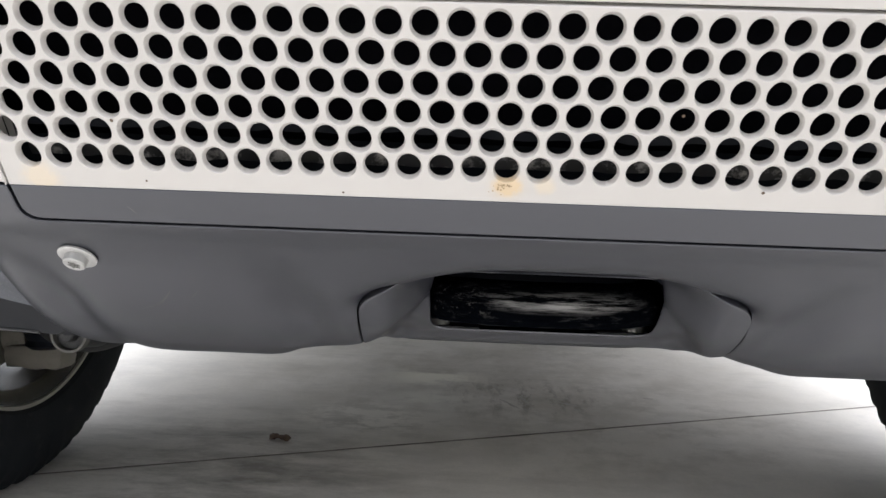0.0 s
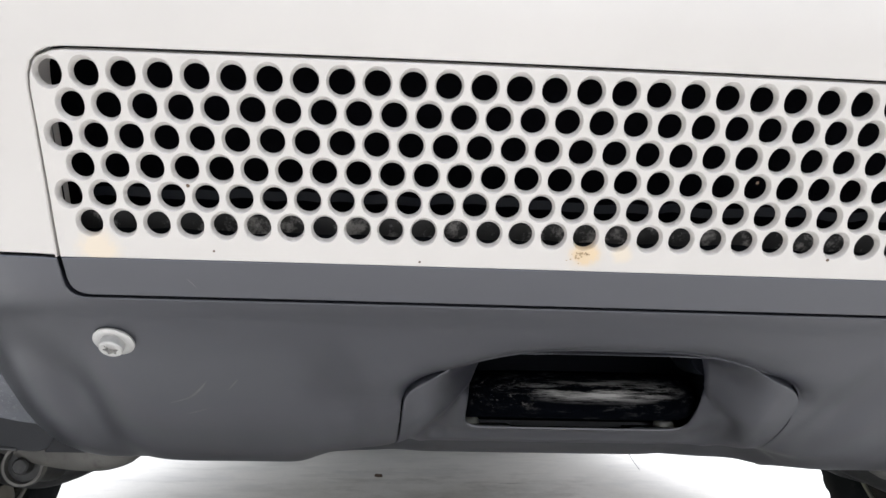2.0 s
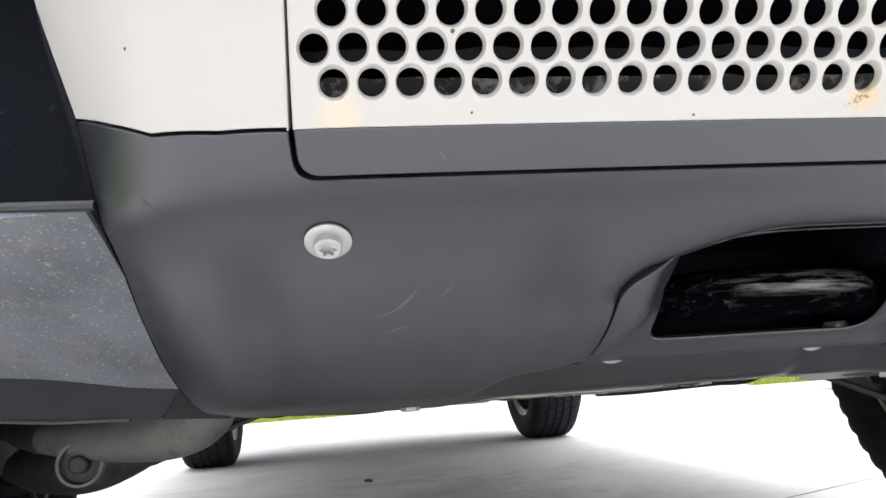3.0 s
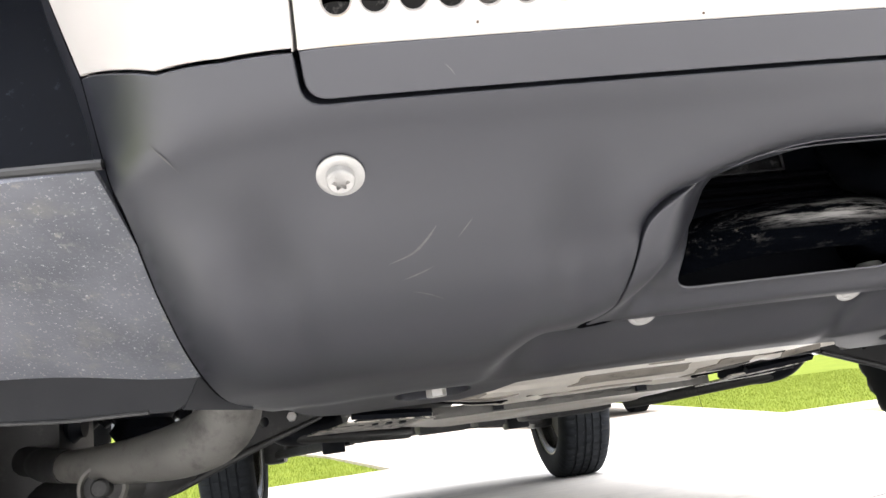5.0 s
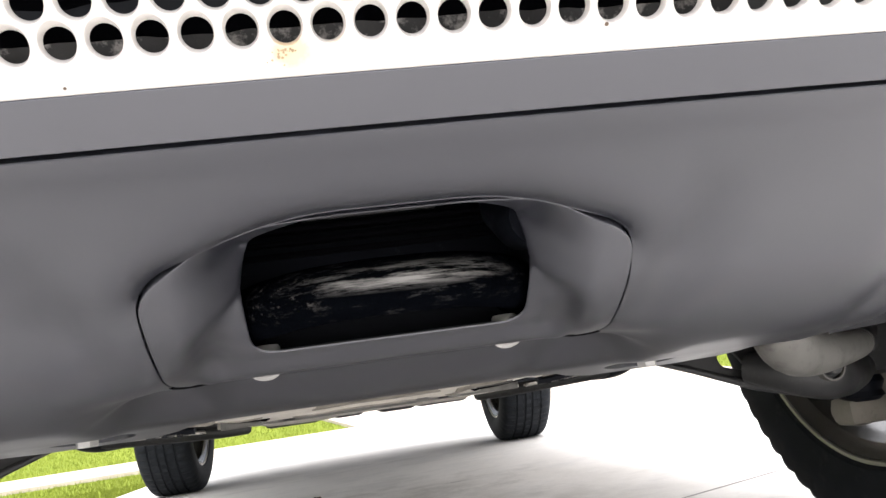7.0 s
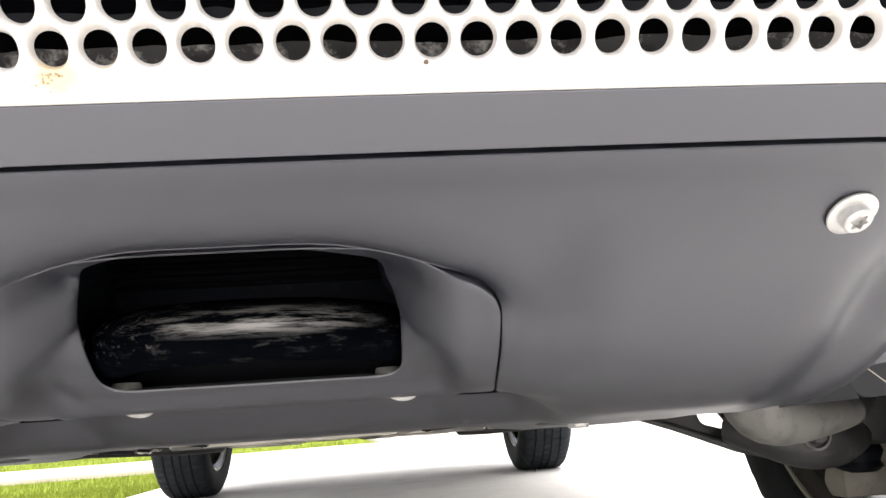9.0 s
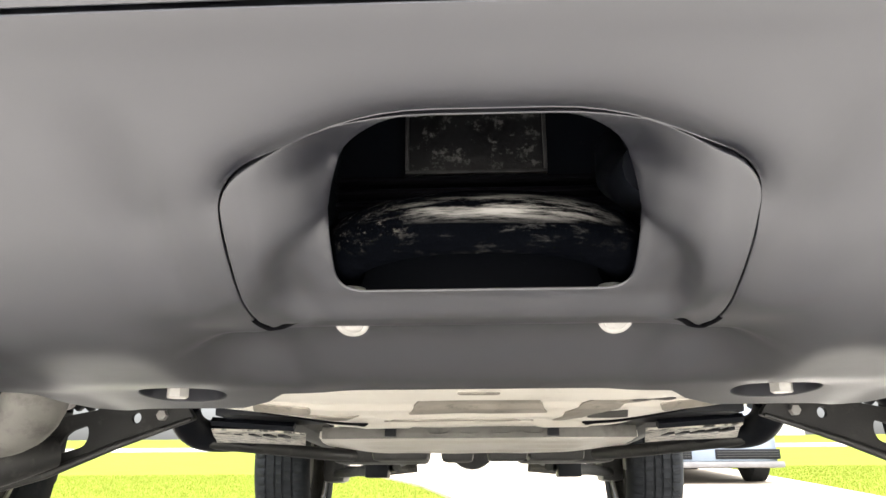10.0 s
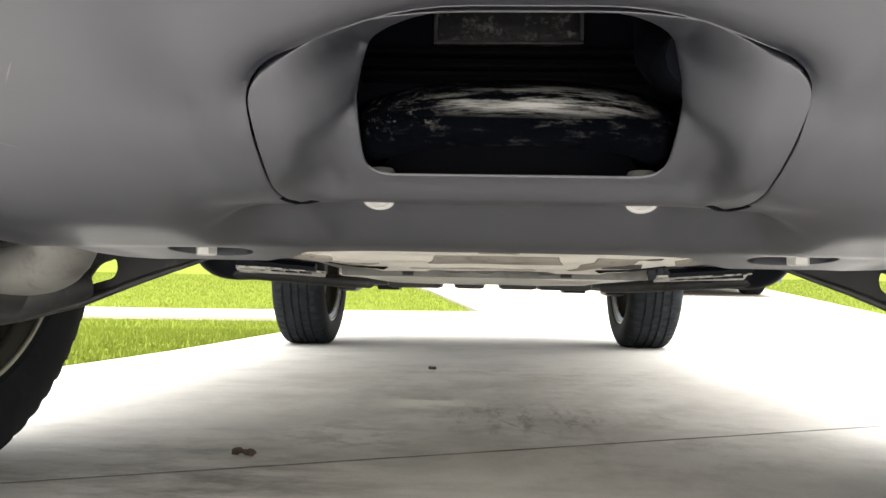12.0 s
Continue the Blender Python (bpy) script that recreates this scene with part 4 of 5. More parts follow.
# ---- wheels ----
def wheel_parts(parent_name="wheel"):
    """A road wheel at the origin, its axle along x, its outside towards +x."""
    hub = new(parent_name)
    N = 180
    half, R = 0.128, 0.403
    prof = [(-0.100, 0.268), (-0.118, 0.285), (-0.128, 0.325), (-0.124, 0.362), (-0.112, 0.386), (-0.100, 0.396), (-0.078, 0.401), (-0.066, 0.402), (-0.064, 0.394), (-0.056, 0.394),
            (-0.054, 0.403), (-0.024, 0.404), (-0.022, 0.395), (-0.013, 0.395), (-0.011, 0.404), (0.011, 0.404), (0.013, 0.395), (0.022, 0.395), (0.024, 0.404), (0.054, 0.403), (0.056, 0.394),
            (0.064, 0.394), (0.066, 0.402), (0.078, 0.401), (0.100, 0.396), (0.112, 0.386), (0.124, 0.362), (0.128, 0.325), (0.118, 0.285), (0.100, 0.268)]

    def tread(i, k):
        h = prof[k][0]
        if abs(h) > 0.125 or prof[k][1] < 0.37:
            return 0.0
        if prof[k][1] < 0.396 and abs(h) < 0.07:
            return 0.0
        return -0.007 if (i + (1 if h > 0 else 0) + (1 if abs(h) < 0.03 else 0)) % 3 == 0 else 0.0

    bm = bmesh.new()
    lathe(bm, prof, N, "X", (0, 0, 0), tread)
    for v in bm.verts:
        if v.co.z < -0.398:
            v.co.z = -0.398
    bmesh.ops.delete(bm, geom=[f for f in bm.faces if len(f.verts) > 4], context="FACES_ONLY")
    tyre = part("tyre", bm, RUBBER, hub, "worn black tyre with ribbed tread", sharp=28)
    bm = bmesh.new()
    lathe(bm, [(-0.104, 0.279), (-0.108, 0.274), (-0.104, 0.262), (-0.092, 0.250), (-0.02, 0.244), (0.06, 0.246), (0.088, 0.252), (0.104, 0.266), (0.108, 0.276), (0.104, 0.280)], 96)
    bmesh.ops.delete(bm, geom=[f for f in bm.faces if len(f.verts) > 4], context="FACES_ONLY")
    rim = part("rim", bm, ALLOY, hub, "silver alloy rim with brake dust")
    bm = bmesh.new()
    lathe(bm, [(-0.1085, 0.281), (-0.1120, 0.279), (-0.1115, 0.2735), (-0.1085, 0.272), (-0.107, 0.276)], 96, close=True)
    part("rim_lip", bm, bpy.data.materials.get("bright_rim_lip") or surface("bright_rim_lip", (0.22, 0.21, 0.185), (0.30, 0.29, 0.26), 16, (0.25, 0.4), metal=0.4, grain=(500, 0.1, 0.0004)), rim, "dull machined lip of the rim")
    for k in range(6):
        a = 2 * math.pi * k / 6
        bm = bmesh.new()
        for da in (-0.13, 0.13):
            c, sn = math.cos(a + da), math.sin(a + da)
            c0, s0 = math.cos(a), math.sin(a)
            tube(bm, [(0.060, 0.05 * c0, 0.05 * s0), (0.066, 0.13 * (c + c0) / 2, 0.13 * (sn + s0) / 2), (0.060, 0.248 * c, 0.248 * sn)], [0.026, 0.021, 0.019], 8, 0.7)
        part("spoke", bm, ALLOY, hub)
    bm = bmesh.new()
    lathe(bm, [(-0.020, 0.0), (-0.020, 0.175), (-0.006, 0.178), (0.006, 0.175), (0.006, 0.09), (0.03, 0.085), (0.03, 0.0)], 64)
    part("brake_disc", bm, surface("brake_disc_steel", (0.05, 0.048, 0.045), (0.10, 0.095, 0.09), 30, (0.35, 0.5), metal=0.8, grain=(300, 0.2, 0.0006)) if "brake_disc_steel" not in bpy.data.materials else bpy.data.materials["brake_disc_steel"], hub)
    bm = bmesh.new()
    box(bm, -0.05, 0.03, 0.09, 0.19, -0.08, 0.10, 0.012)
    part("caliper", bm, STEEL, hub)
    bm = bmesh.new()
    lathe(bm, [(-0.035, 0.10), (-0.035, 0.225), (-0.031, 0.230), (-0.028, 0.225), (-0.028, 0.10)], 48, close=True)
    bmesh.ops.delete(bm, geom=[v for v in bm.verts if v.co.z > 0.06 and v.co.y > -0.1], context="VERTS")
    part("dust_shield", bm, bpy.data.materials.get("beige_shield") or surface("beige_shield", (0.085, 0.080, 0.070), (0.14, 0.13, 0.115), 12, (0.5, 0.7), grain=(200, 0.2, 0.001)), hub, "dusty dark brake shield")
    return hub


first = wheel_parts()
places = [(0.822, 1.415, 0.398, 0), (-0.837, 1.415, 0.398, 180), (0.836, 4.43, 0.397, 0), (-0.887, 4.43, 0.381, 180)]
for i, (x, y, z, turn) in enumerate(places):
    w = first if i == 0 else copy_thing(first, pose(x, y, z, 0, 0, turn))
    w.matrix_basis = pose(x, y, z, 0, 0, turn)
    w.parent = vehicle

# ---- front suspension ----
for sx in (-1, 1):
    P = lambda x, y, z: (sx * x, y, z)
    bm = bmesh.new()
    near = 0.018 if sx < 0 else 0.0
    pts = curve_through([P(0.425 - near, 1.115, 0.42), P(0.428 - near, 1.12, 0.36), P(0.442 - near, 1.14, 0.318), P(0.475 - 0.6 * near, 1.165, 0.300), P(0.53, 1.195, 0.295), P(0.60, 1.24, 0.298), P(0.65, 1.30, 0.306), P(0.70, 1.37, 0.318)], 34)
    tube(bm, pts[:26], [0.030 - 0.013 * smooth01(0.35, 0.75, k / 33) for k in range(26)], 20)
    part("tension_arm", bm, CASTALU, vehicle, "bent cast aluminium suspension arm")
    # outer end in black steel: the arm's shade is put into its colour
    bm = bmesh.new()
    tube(bm, pts[24:], [0.018 + 0.006 * math.sin(1.9 * k) * smooth01(2, 9, k) for k in range(10)], 16)
    part("arm_shaded_end", bm, STEEL, vehicle, "lumpy outer end of the cast arm, its shade painted dark")
    bm = bmesh.new()
    seat, wide = ((0.558, 1.225, 0.272), 1.0) if sx < 0 else ((0.563, 1.275, 0.274), 0.72)
    lathe(bm, [(-0.024, 0.0), (-0.024, 0.019 * wide), (0.060, 0.030 * wide), (0.060, 0.0)], 28, "Y", P(*seat))
    lathe(bm, [(-0.038, 0.0), (-0.038, 0.0075), (-0.036, 0.0095), (-0.024, 0.0105), (-0.024, 0.0)], 12, "Y", P(*seat))
    bush = part("bushing", bm, STEEL, vehicle, "pressed bushing with a bolt through it")
    bm = bmesh.new()
    lathe(bm, [(-0.027, 0.0195 * wide), (-0.031, 0.0205 * wide), (-0.031, 0.0235 * wide), (-0.020, 0.0242 * wide), (-0.020, 0.0195 * wide)], 36, "Y", P(*seat), close=True)
    part("sleeve_ring", bm, CASTALU, bush, "pale pressed ring of the bushing")
    bm = bmesh.new()
    tube(bm, curve_through([P(0.50, 1.335, 0.285), P(0.555, 1.285, 0.268), P(0.62, 1.315, 0.262), P(0.70, 1.38, 0.268)], 18), [0.020 + 0.014 * math.sin(math.pi * k / 17) for k in range(18)], 16, 0.95)
    part("arm_end", bm, STEEL, vehicle, "dirty black end of the lower arm")
    bm = bmesh.new()
    box(bm, min(sx * 0.668, sx * 0.765), max(sx * 0.668, sx * 0.765), 1.385, 1.440, 0.180, 0.222, 0.018)
    box(bm, min(sx * 0.728, sx * 0.772), max(sx * 0.728, sx * 0.772), 1.392, 1.445, 0.200, 0.262, 0.016)
    bmesh.ops.subdivide_edges(bm, edges=[e for e in bm.edges if e.calc_length() > 0.02], cuts=3, use_grid_fill=True)
    for v in bm.verts:
        v.co += Vector((1, 1, 1)) * 0.004 * noise.noise(Vector(v.co) * 45)
    part("joint_housing", bm, bpy.data.materials.get("beige_casting") or surface("beige_casting", (0.17, 0.155, 0.13), (0.24, 0.22, 0.19), 22, (0.5, 0.7), grain=(300, 0.3, 0.001), stains=(40, 0.56, 0.74, (0.13, 0.12, 0.10))), vehicle, "beige dusty ball joint housing")

    def arm_skin(u, v, d, sx=sx):
        return (sx * u, 1.345 + 0.10 * (u - 0.45) + d, v)

    rim = rounded([(0.335, 0.3215, 0.004), (0.430, 0.2905, 0.02), (0.515, 0.2585, 0.02), (0.600, 0.2370, 0.01), (0.615, 0.272, 0.012), (0.53, 0.322, 0.03), (0.42, 0.340, 0.02), (0.345, 0.336, 0.006)], 5)
    h1 = [(0.4085 + 0.0062 * math.cos(a), 0.3235 + 0.0068 * math.sin(a)) for a in np.linspace(0, 2 * math.pi, 21)[:-1]]
    h2 = rounded([(0.470, 0.3165, 0.006), (0.493, 0.3095, 0.008), (0.516, 0.2785, 0.004), (0.472, 0.2905, 0.008), (0.467, 0.303, 0.006)], 5)
    arm = part("lower_arm", sheet(rim, [h1, h2], 0.012, arm_skin, [(0.0004, 0.0006), (0.0006, 0.004), (0.0, 0.014)], [(0.0004, 0.0006), (0.0006, 0.006)]), STEEL, vehicle, "black pressed-steel lower arm with lightening holes")
    bm = bmesh.new()
    tube(bm, [arm_skin(u, v - 0.001, -0.003) for u, v in ((0.338, 0.3215), (0.43, 0.2915), (0.515, 0.2595), (0.60, 0.238))], [0.0025, 0.0045, 0.0055, 0.006], 10)
    part("arm_flange", bm, STEEL, arm)
    bm = bmesh.new()
    lathe(bm, [(-0.008, 0.0), (-0.008, 0.006), (0.0, 0.0066), (0.0, 0.0)], 6, "Y", Vector(arm_skin(0.374, 0.3255, -0.001)))
    part("arm_bolt", bm, ZINC, arm)
    bm = bmesh.new()
    box(bm, min(sx * 0.64, sx * 0.75), max(sx * 0.64, sx * 0.75), 1.33, 1.47, 0.25, 0.55, 0.03)
    part("knuckle", bm, STEEL, vehicle, "dark cast steering knuckle")
    bm = bmesh.new()
    lathe(bm, [(0.30, 0.0)] + [(0.30 + 0.012 * k, 0.042 if k % 2 else 0.034) for k in range(22)] + [(0.57, 0.0)], 28, "Z", P(0.565, 1.40, 0.0))
    part("strut_boot", bm, BLACKPL, vehicle, "ribbed black rubber boot")
    bm = bmesh.new()
    lathe(bm, [(0.214, 0.0), (0.214, 0.022), (0.220, 0.030), (0.228, 0.027), (0.240, 0.0325), (0.252, 0.028), (0.262, 0.031), (0.276, 0.024), (0.286, 0.018), (0.290, 0.0)], 28, "Z", P(0.700, 1.398, 0.0))
    part("ball_joint_boot", bm, BLACKPL, vehicle, "ribbed black ball joint boot")
    bm = bmesh.new()
    tube(bm, [P(0.36, 1.52, 0.395), P(0.62, 1.52, 0.375)], 0.011, 10)
    tube(bm, [P(0.40, 1.52, 0.392), P(0.50, 1.52, 0.384)], 0.022, 14)
    part("track_rod", bm, STEEL, vehicle)
    bm = bmesh.new()
    lathe(bm, [(0.625, 0.0), (0.625, 0.016)] + [(0.630 + 0.0075 * k, 0.0225 if k % 2 else 0.0165) for k in range(11)] + [(0.715, 0.015), (0.720, 0.0)], 24, "X", (0, 1.36, 0.350))
    if sx < 0:
        bmesh.ops.scale(bm, vec=(-1, 1, 1), verts=bm.verts)
        bmesh.ops.reverse_faces(bm, faces=bm.faces)
    part("drive_boot", bm, BLACKPL, vehicle, "ribbed black drive shaft boot")
    bm = bmesh.new()
    tube(bm, curve_through([P(0.760, 1.36, 0.33), P(0.735, 1.345, 0.300), P(0.705, 1.345, 0.284), P(0.672, 1.352, 0.292), P(0.660, 1.37, 0.33)], 26), 0.0075, 12)
    part("brake_hose", bm, BLACKPL, vehicle, "looped black brake hose")
    bm = bmesh.new()
    lathe(bm, [(-0.010, 0.0), (-0.010, 0.0065), (-0.004, 0.0075), (-0.003, 0.0115), (0.0, 0.0115), (0.0, 0.0)], 18, "Y", P(0.474, 1.300, 0.341))
    part("mount_bolt", bm, ZINC, vehicle, "pale flanged bolt behind the arm")
    bm = bmesh.new()
    lathe(bm, [(0.50, 0.0), (0.50, 0.020)] + [(0.505 + 0.0085 * k, (0.030 if k % 2 else 0.023) - 0.0004 * k) for k in range(18)] + [(0.665, 0.014), (0.70, 0.012), (0.70, 0.0)], 26, "X", (0, 1.47, 0.372))
    if sx < 0:
        bmesh.ops.scale(bm, vec=(-1, 1, 1), verts=bm.verts)
    part("rack_boot", bm, BLACKPL, vehicle, "ribbed black steering boot")
    bm = bmesh.new()
    tube(bm, curve_through([P(0.412, 1.50, 0.356), P(0.412, 1.520, 0.334), P(0.404, 1.545, 0.3195), P(0.385, 1.565, 0.3150), P(0.355, 1.585, 0.3170), P(0.32, 1.60, 0.325)], 22), [0.014] + [0.0225] * 19 + [0.018, 0.012], 20)
    part("engine_mount", bm, BLACKPL, vehicle, "rounded black mount beside the tray")

bm = bmesh.new()
tube(bm, [(0.405, 0.905, 0.350), (0.425, 0.915, 0.338), (0.452, 0.92, 0.318), (0.472, 0.925, 0.292)], [0.0003, 0.0004, 0.0004, 0.0002], 6)
part("dry_straw", bm, surface("straw", (0.32, 0.29, 0.24), (0.40, 0.37, 0.32), 50, (0.6, 0.7), grain=None), vehicle, "pale dry straw caught in the seam")

bm = bmesh.new()
tube(bm, curve_through([(0.270, 1.585, 0.300), (0.272, 1.588, 0.278), (0.283, 1.60, 0.252), (0.308, 1.624, 0.224)], 14), 0.00035, 5)
part("fibre", bm, BLACKPL, vehicle, "thin dark fibre hanging below the tray")

# ---- trays and underbody ----
def tray_skin(ridges, z_front, z_back, y0, y1):
    def fn(u, v, d):
        f = (v - y0) / (y1 - y0)
        z = z_front + (z_back - z_front) * f + (0.002 + 0.012 * f) * smooth01(0.13, 0.27, abs(u))
        for cu, cv, wu, wv, h in ridges:
            e = max(abs(u - cu) / wu, abs(v - cv) / wv)
            z -= h * (1 - smooth01(0.75, 1.0, e))
        z += 0.0015 * noise.noise((u * 14, v * 9, 0.3)) + 0.007 * (1 - smooth01(y0 - 0.002, y0 + 0.018, v)) * (y0 < 1.0)
        return (u, v, z + d)
    return fn


front_loop = rounded([(-0.11, 0.985, 0.02), (0.118, 0.985, 0.02), (0.205, 1.075, 0.02), (0.292, 1.150, 0.010), (0.296, 1.185, 0.014), (0.245, 1.232, 0.02), (0.185, 1.252, 0.02), (0.165, 1.305, 0.015),
                      (-0.16, 1.305, 0.015), (-0.18, 1.252, 0.02), (-0.24, 1.232, 0.02), (-0.296, 1.185, 0.014), (-0.292, 1.150, 0.010), (-0.20, 1.075, 0.02)], 5)
front_ridges = [(0.0, 1.135, 0.30, 0.022, -0.0035), (0.0, 1.205, 0.115, 0.018, 0.0035), (-0.21, 1.175, 0.05, 0.016, 0.003), (0.215, 1.175, 0.05, 0.016, 0.003), (0.0, 1.262, 0.10, 0.014, -0.0035),
                (-0.10, 1.285, 0.035, 0.012, 0.003), (0.10, 1.285, 0.035, 0.012, 0.003)]
tray_hole = [[(cx + 0.018 * math.cos(a), cy + 0.010 * math.sin(a)) for a in np.linspace(0, 2 * math.pi, 15)[:-1]] for cx, cy in ((-0.05, 1.232), (0.06, 1.238))]
part("front_tray", sheet(front_loop, tray_hole, 0.008, tray_skin(front_ridges, 0.3220, 0.3075, 0.985, 1.305), [(0.0006, 0.0012), (0.0, 0.007)], [(0.0005, 0.006)]), ALU, vehicle, "pressed aluminium skid tray")
# painted-in shade: folds pressed into the tray, and the dark gaps behind its lobes
TRAY = tray_skin(front_ridges, 0.3220, 0.3075, 0.985, 1.305)
SLOT = surface("shaded_pressed_recess", (0.16, 0.145, 0.125), (0.30, 0.275, 0.24), 26, (0.45, 0.7), metal=0.2, grain=(220, 0.3, 0.0008), stains=(60, 0.55, 0.72, (0.07, 0.065, 0.058)))
FOIL = surface("dark_mottled_foil", (0.36, 0.34, 0.30), (0.62, 0.59, 0.53), 14, (0.3, 0.5), metal=0.3, grain=(110, 0.6, 0.0015), stains=(70, 0.50, 0.57, (0.030, 0.029, 0.028)))
FOLD = surface("black_fold_shade", (0.012, 0.0115, 0.011), (0.03, 0.028, 0.026), 40, (0.6, 0.8), grain=(200, 0.3, 0.0008))
# flat dark patches give the shade of recesses and folds
for outline, mat in (([(-0.050, 1.117), (0.057, 1.119), (0.072, 1.186), (-0.066, 1.184)], SLOT), ([(-0.016, 1.062), (0.022, 1.062), (0.019, 1.071), (-0.013, 1.071)], SLOT),
                     ([(-0.084, 1.206), (0.040, 1.206), (0.064, 1.250), (-0.098, 1.250)], SLOT), ([(-0.215, 1.155), (-0.159, 1.155), (-0.164, 1.182), (-0.221, 1.184)], SLOT),
                     ([(-0.205, 1.206), (-0.128, 1.202), (-0.116, 1.192), (-0.135, 1.228), (-0.150, 1.240)], SLOT), ([(0.176, 1.155), (0.223, 1.153), (0.235, 1.178), (0.188, 1.186)], SLOT),
                     ([(0.074, 1.236), (0.110, 1.124), (0.140, 1.108), (0.166, 1.140), (0.142, 1.150), (0.106, 1.230)], SLOT), ([(0.116, 1.225), (0.118, 1.190), (0.150, 1.178), (0.160, 1.232)], FOLD),
                     ([(0.128, 1.120), (0.146, 1.106), (0.190, 1.143), (0.184, 1.150), (0.145, 1.122)], FOLD)):
    bm = sheet(rounded([(u, v, 0.004) for u, v in outline], 4), [], 0.006, lambda u, v, d: (u, v, TRAY(u, v, 0)[2] - 0.0012 + d), [(0.0004, 0.003)], [])
    part("recess", bm, mat, vehicle, "recess pressed into the tray, its shade painted dark")
for sx in (-1, 1):
    # black patch paints the shade of the gap behind each lobe
    bm = sheet(rounded([(sx * 0.115, 1.262, 0.006), (sx * 0.172, 1.250, 0.006), (sx * 0.235, 1.240, 0.008), (sx * 0.165, 1.268, 0.006), (sx * 0.120, 1.275, 0.004)], 4), [], 0.006, lambda u, v, d: (u, v, TRAY(u, v, 0)[2] - 0.0014 + d), [(0.0004, 0.003)], [])
    part("tray_fold_shade", bm, GROOVE, vehicle, "black patch painting the shaded gap between the tray's folds")
rear_loop = rounded([(-0.197, 1.402, 0.012), (0.205, 1.402, 0.012), (0.240, 1.68, 0.02), (-0.235, 1.68, 0.02)], 5)
rear_ridges = [(0.0, 1.47, 0.17, 0.02, -0.003), (-0.10, 1.56, 0.06, 0.02, 0.003), (0.11, 1.56, 0.05, 0.02, 0.003), (0.0, 1.63, 0.18, 0.02, -0.003)]
part("rear_tray", sheet(rear_loop, [], 0.010, tray_skin(rear_ridges, 0.3010, 0.2930, 1.402, 1.68), [(0.0006, 0.0012), (0.0, 0.008)], []), ALU, vehicle, "second aluminium tray with a stepped front")
bm = bmesh.new()
box(bm, -0.193, 0.203, 1.398, 1.4015, 0.3005, 0.3150, 0.001)
part("tray_step", bm, CASTALU, vehicle, "grey step between the trays")
# black block stands for the shade in the gap between the two trays
bm = bmesh.new()
box(bm, -0.285, 0.290, 1.255, 1.396, 0.3175, 0.332, 0.003)
part("tray_gap_shade", bm, BLACKPL, vehicle)
for x in (-0.105, 0.098):
    bm = bmesh.new()
    box(bm, x - 0.007, x + 0.007, 1.385, 1.394, 0.3020, 0.3150, 0.001)
    part("hanger", bm, BLACKPL, vehicle, "small black hanger between the trays")
for k in range(4):
    bm = bmesh.new()
    tube(bm, [(-0.045 + 0.040 * k + 0.012 * math.cos(a), 1.3965, 0.3085 - 0.0030 * math.sin(a)) for a in np.linspace(0, math.pi, 9)], 0.0010, 8)
    part("tray_loop", bm, CASTALU, vehicle)
for x, y, w in ((-0.13, 1.80, 0.05), (-0.03, 1.86, 0.03), (0.06, 1.80, 0.035), (0.15, 1.84, 0.05)):
    bm = bmesh.new()
    box(bm, x - w, x + w, y, y + 0.10, 0.2855, 0.33, 0.010)
    part("gearbox_rib", bm, STEEL, vehicle)
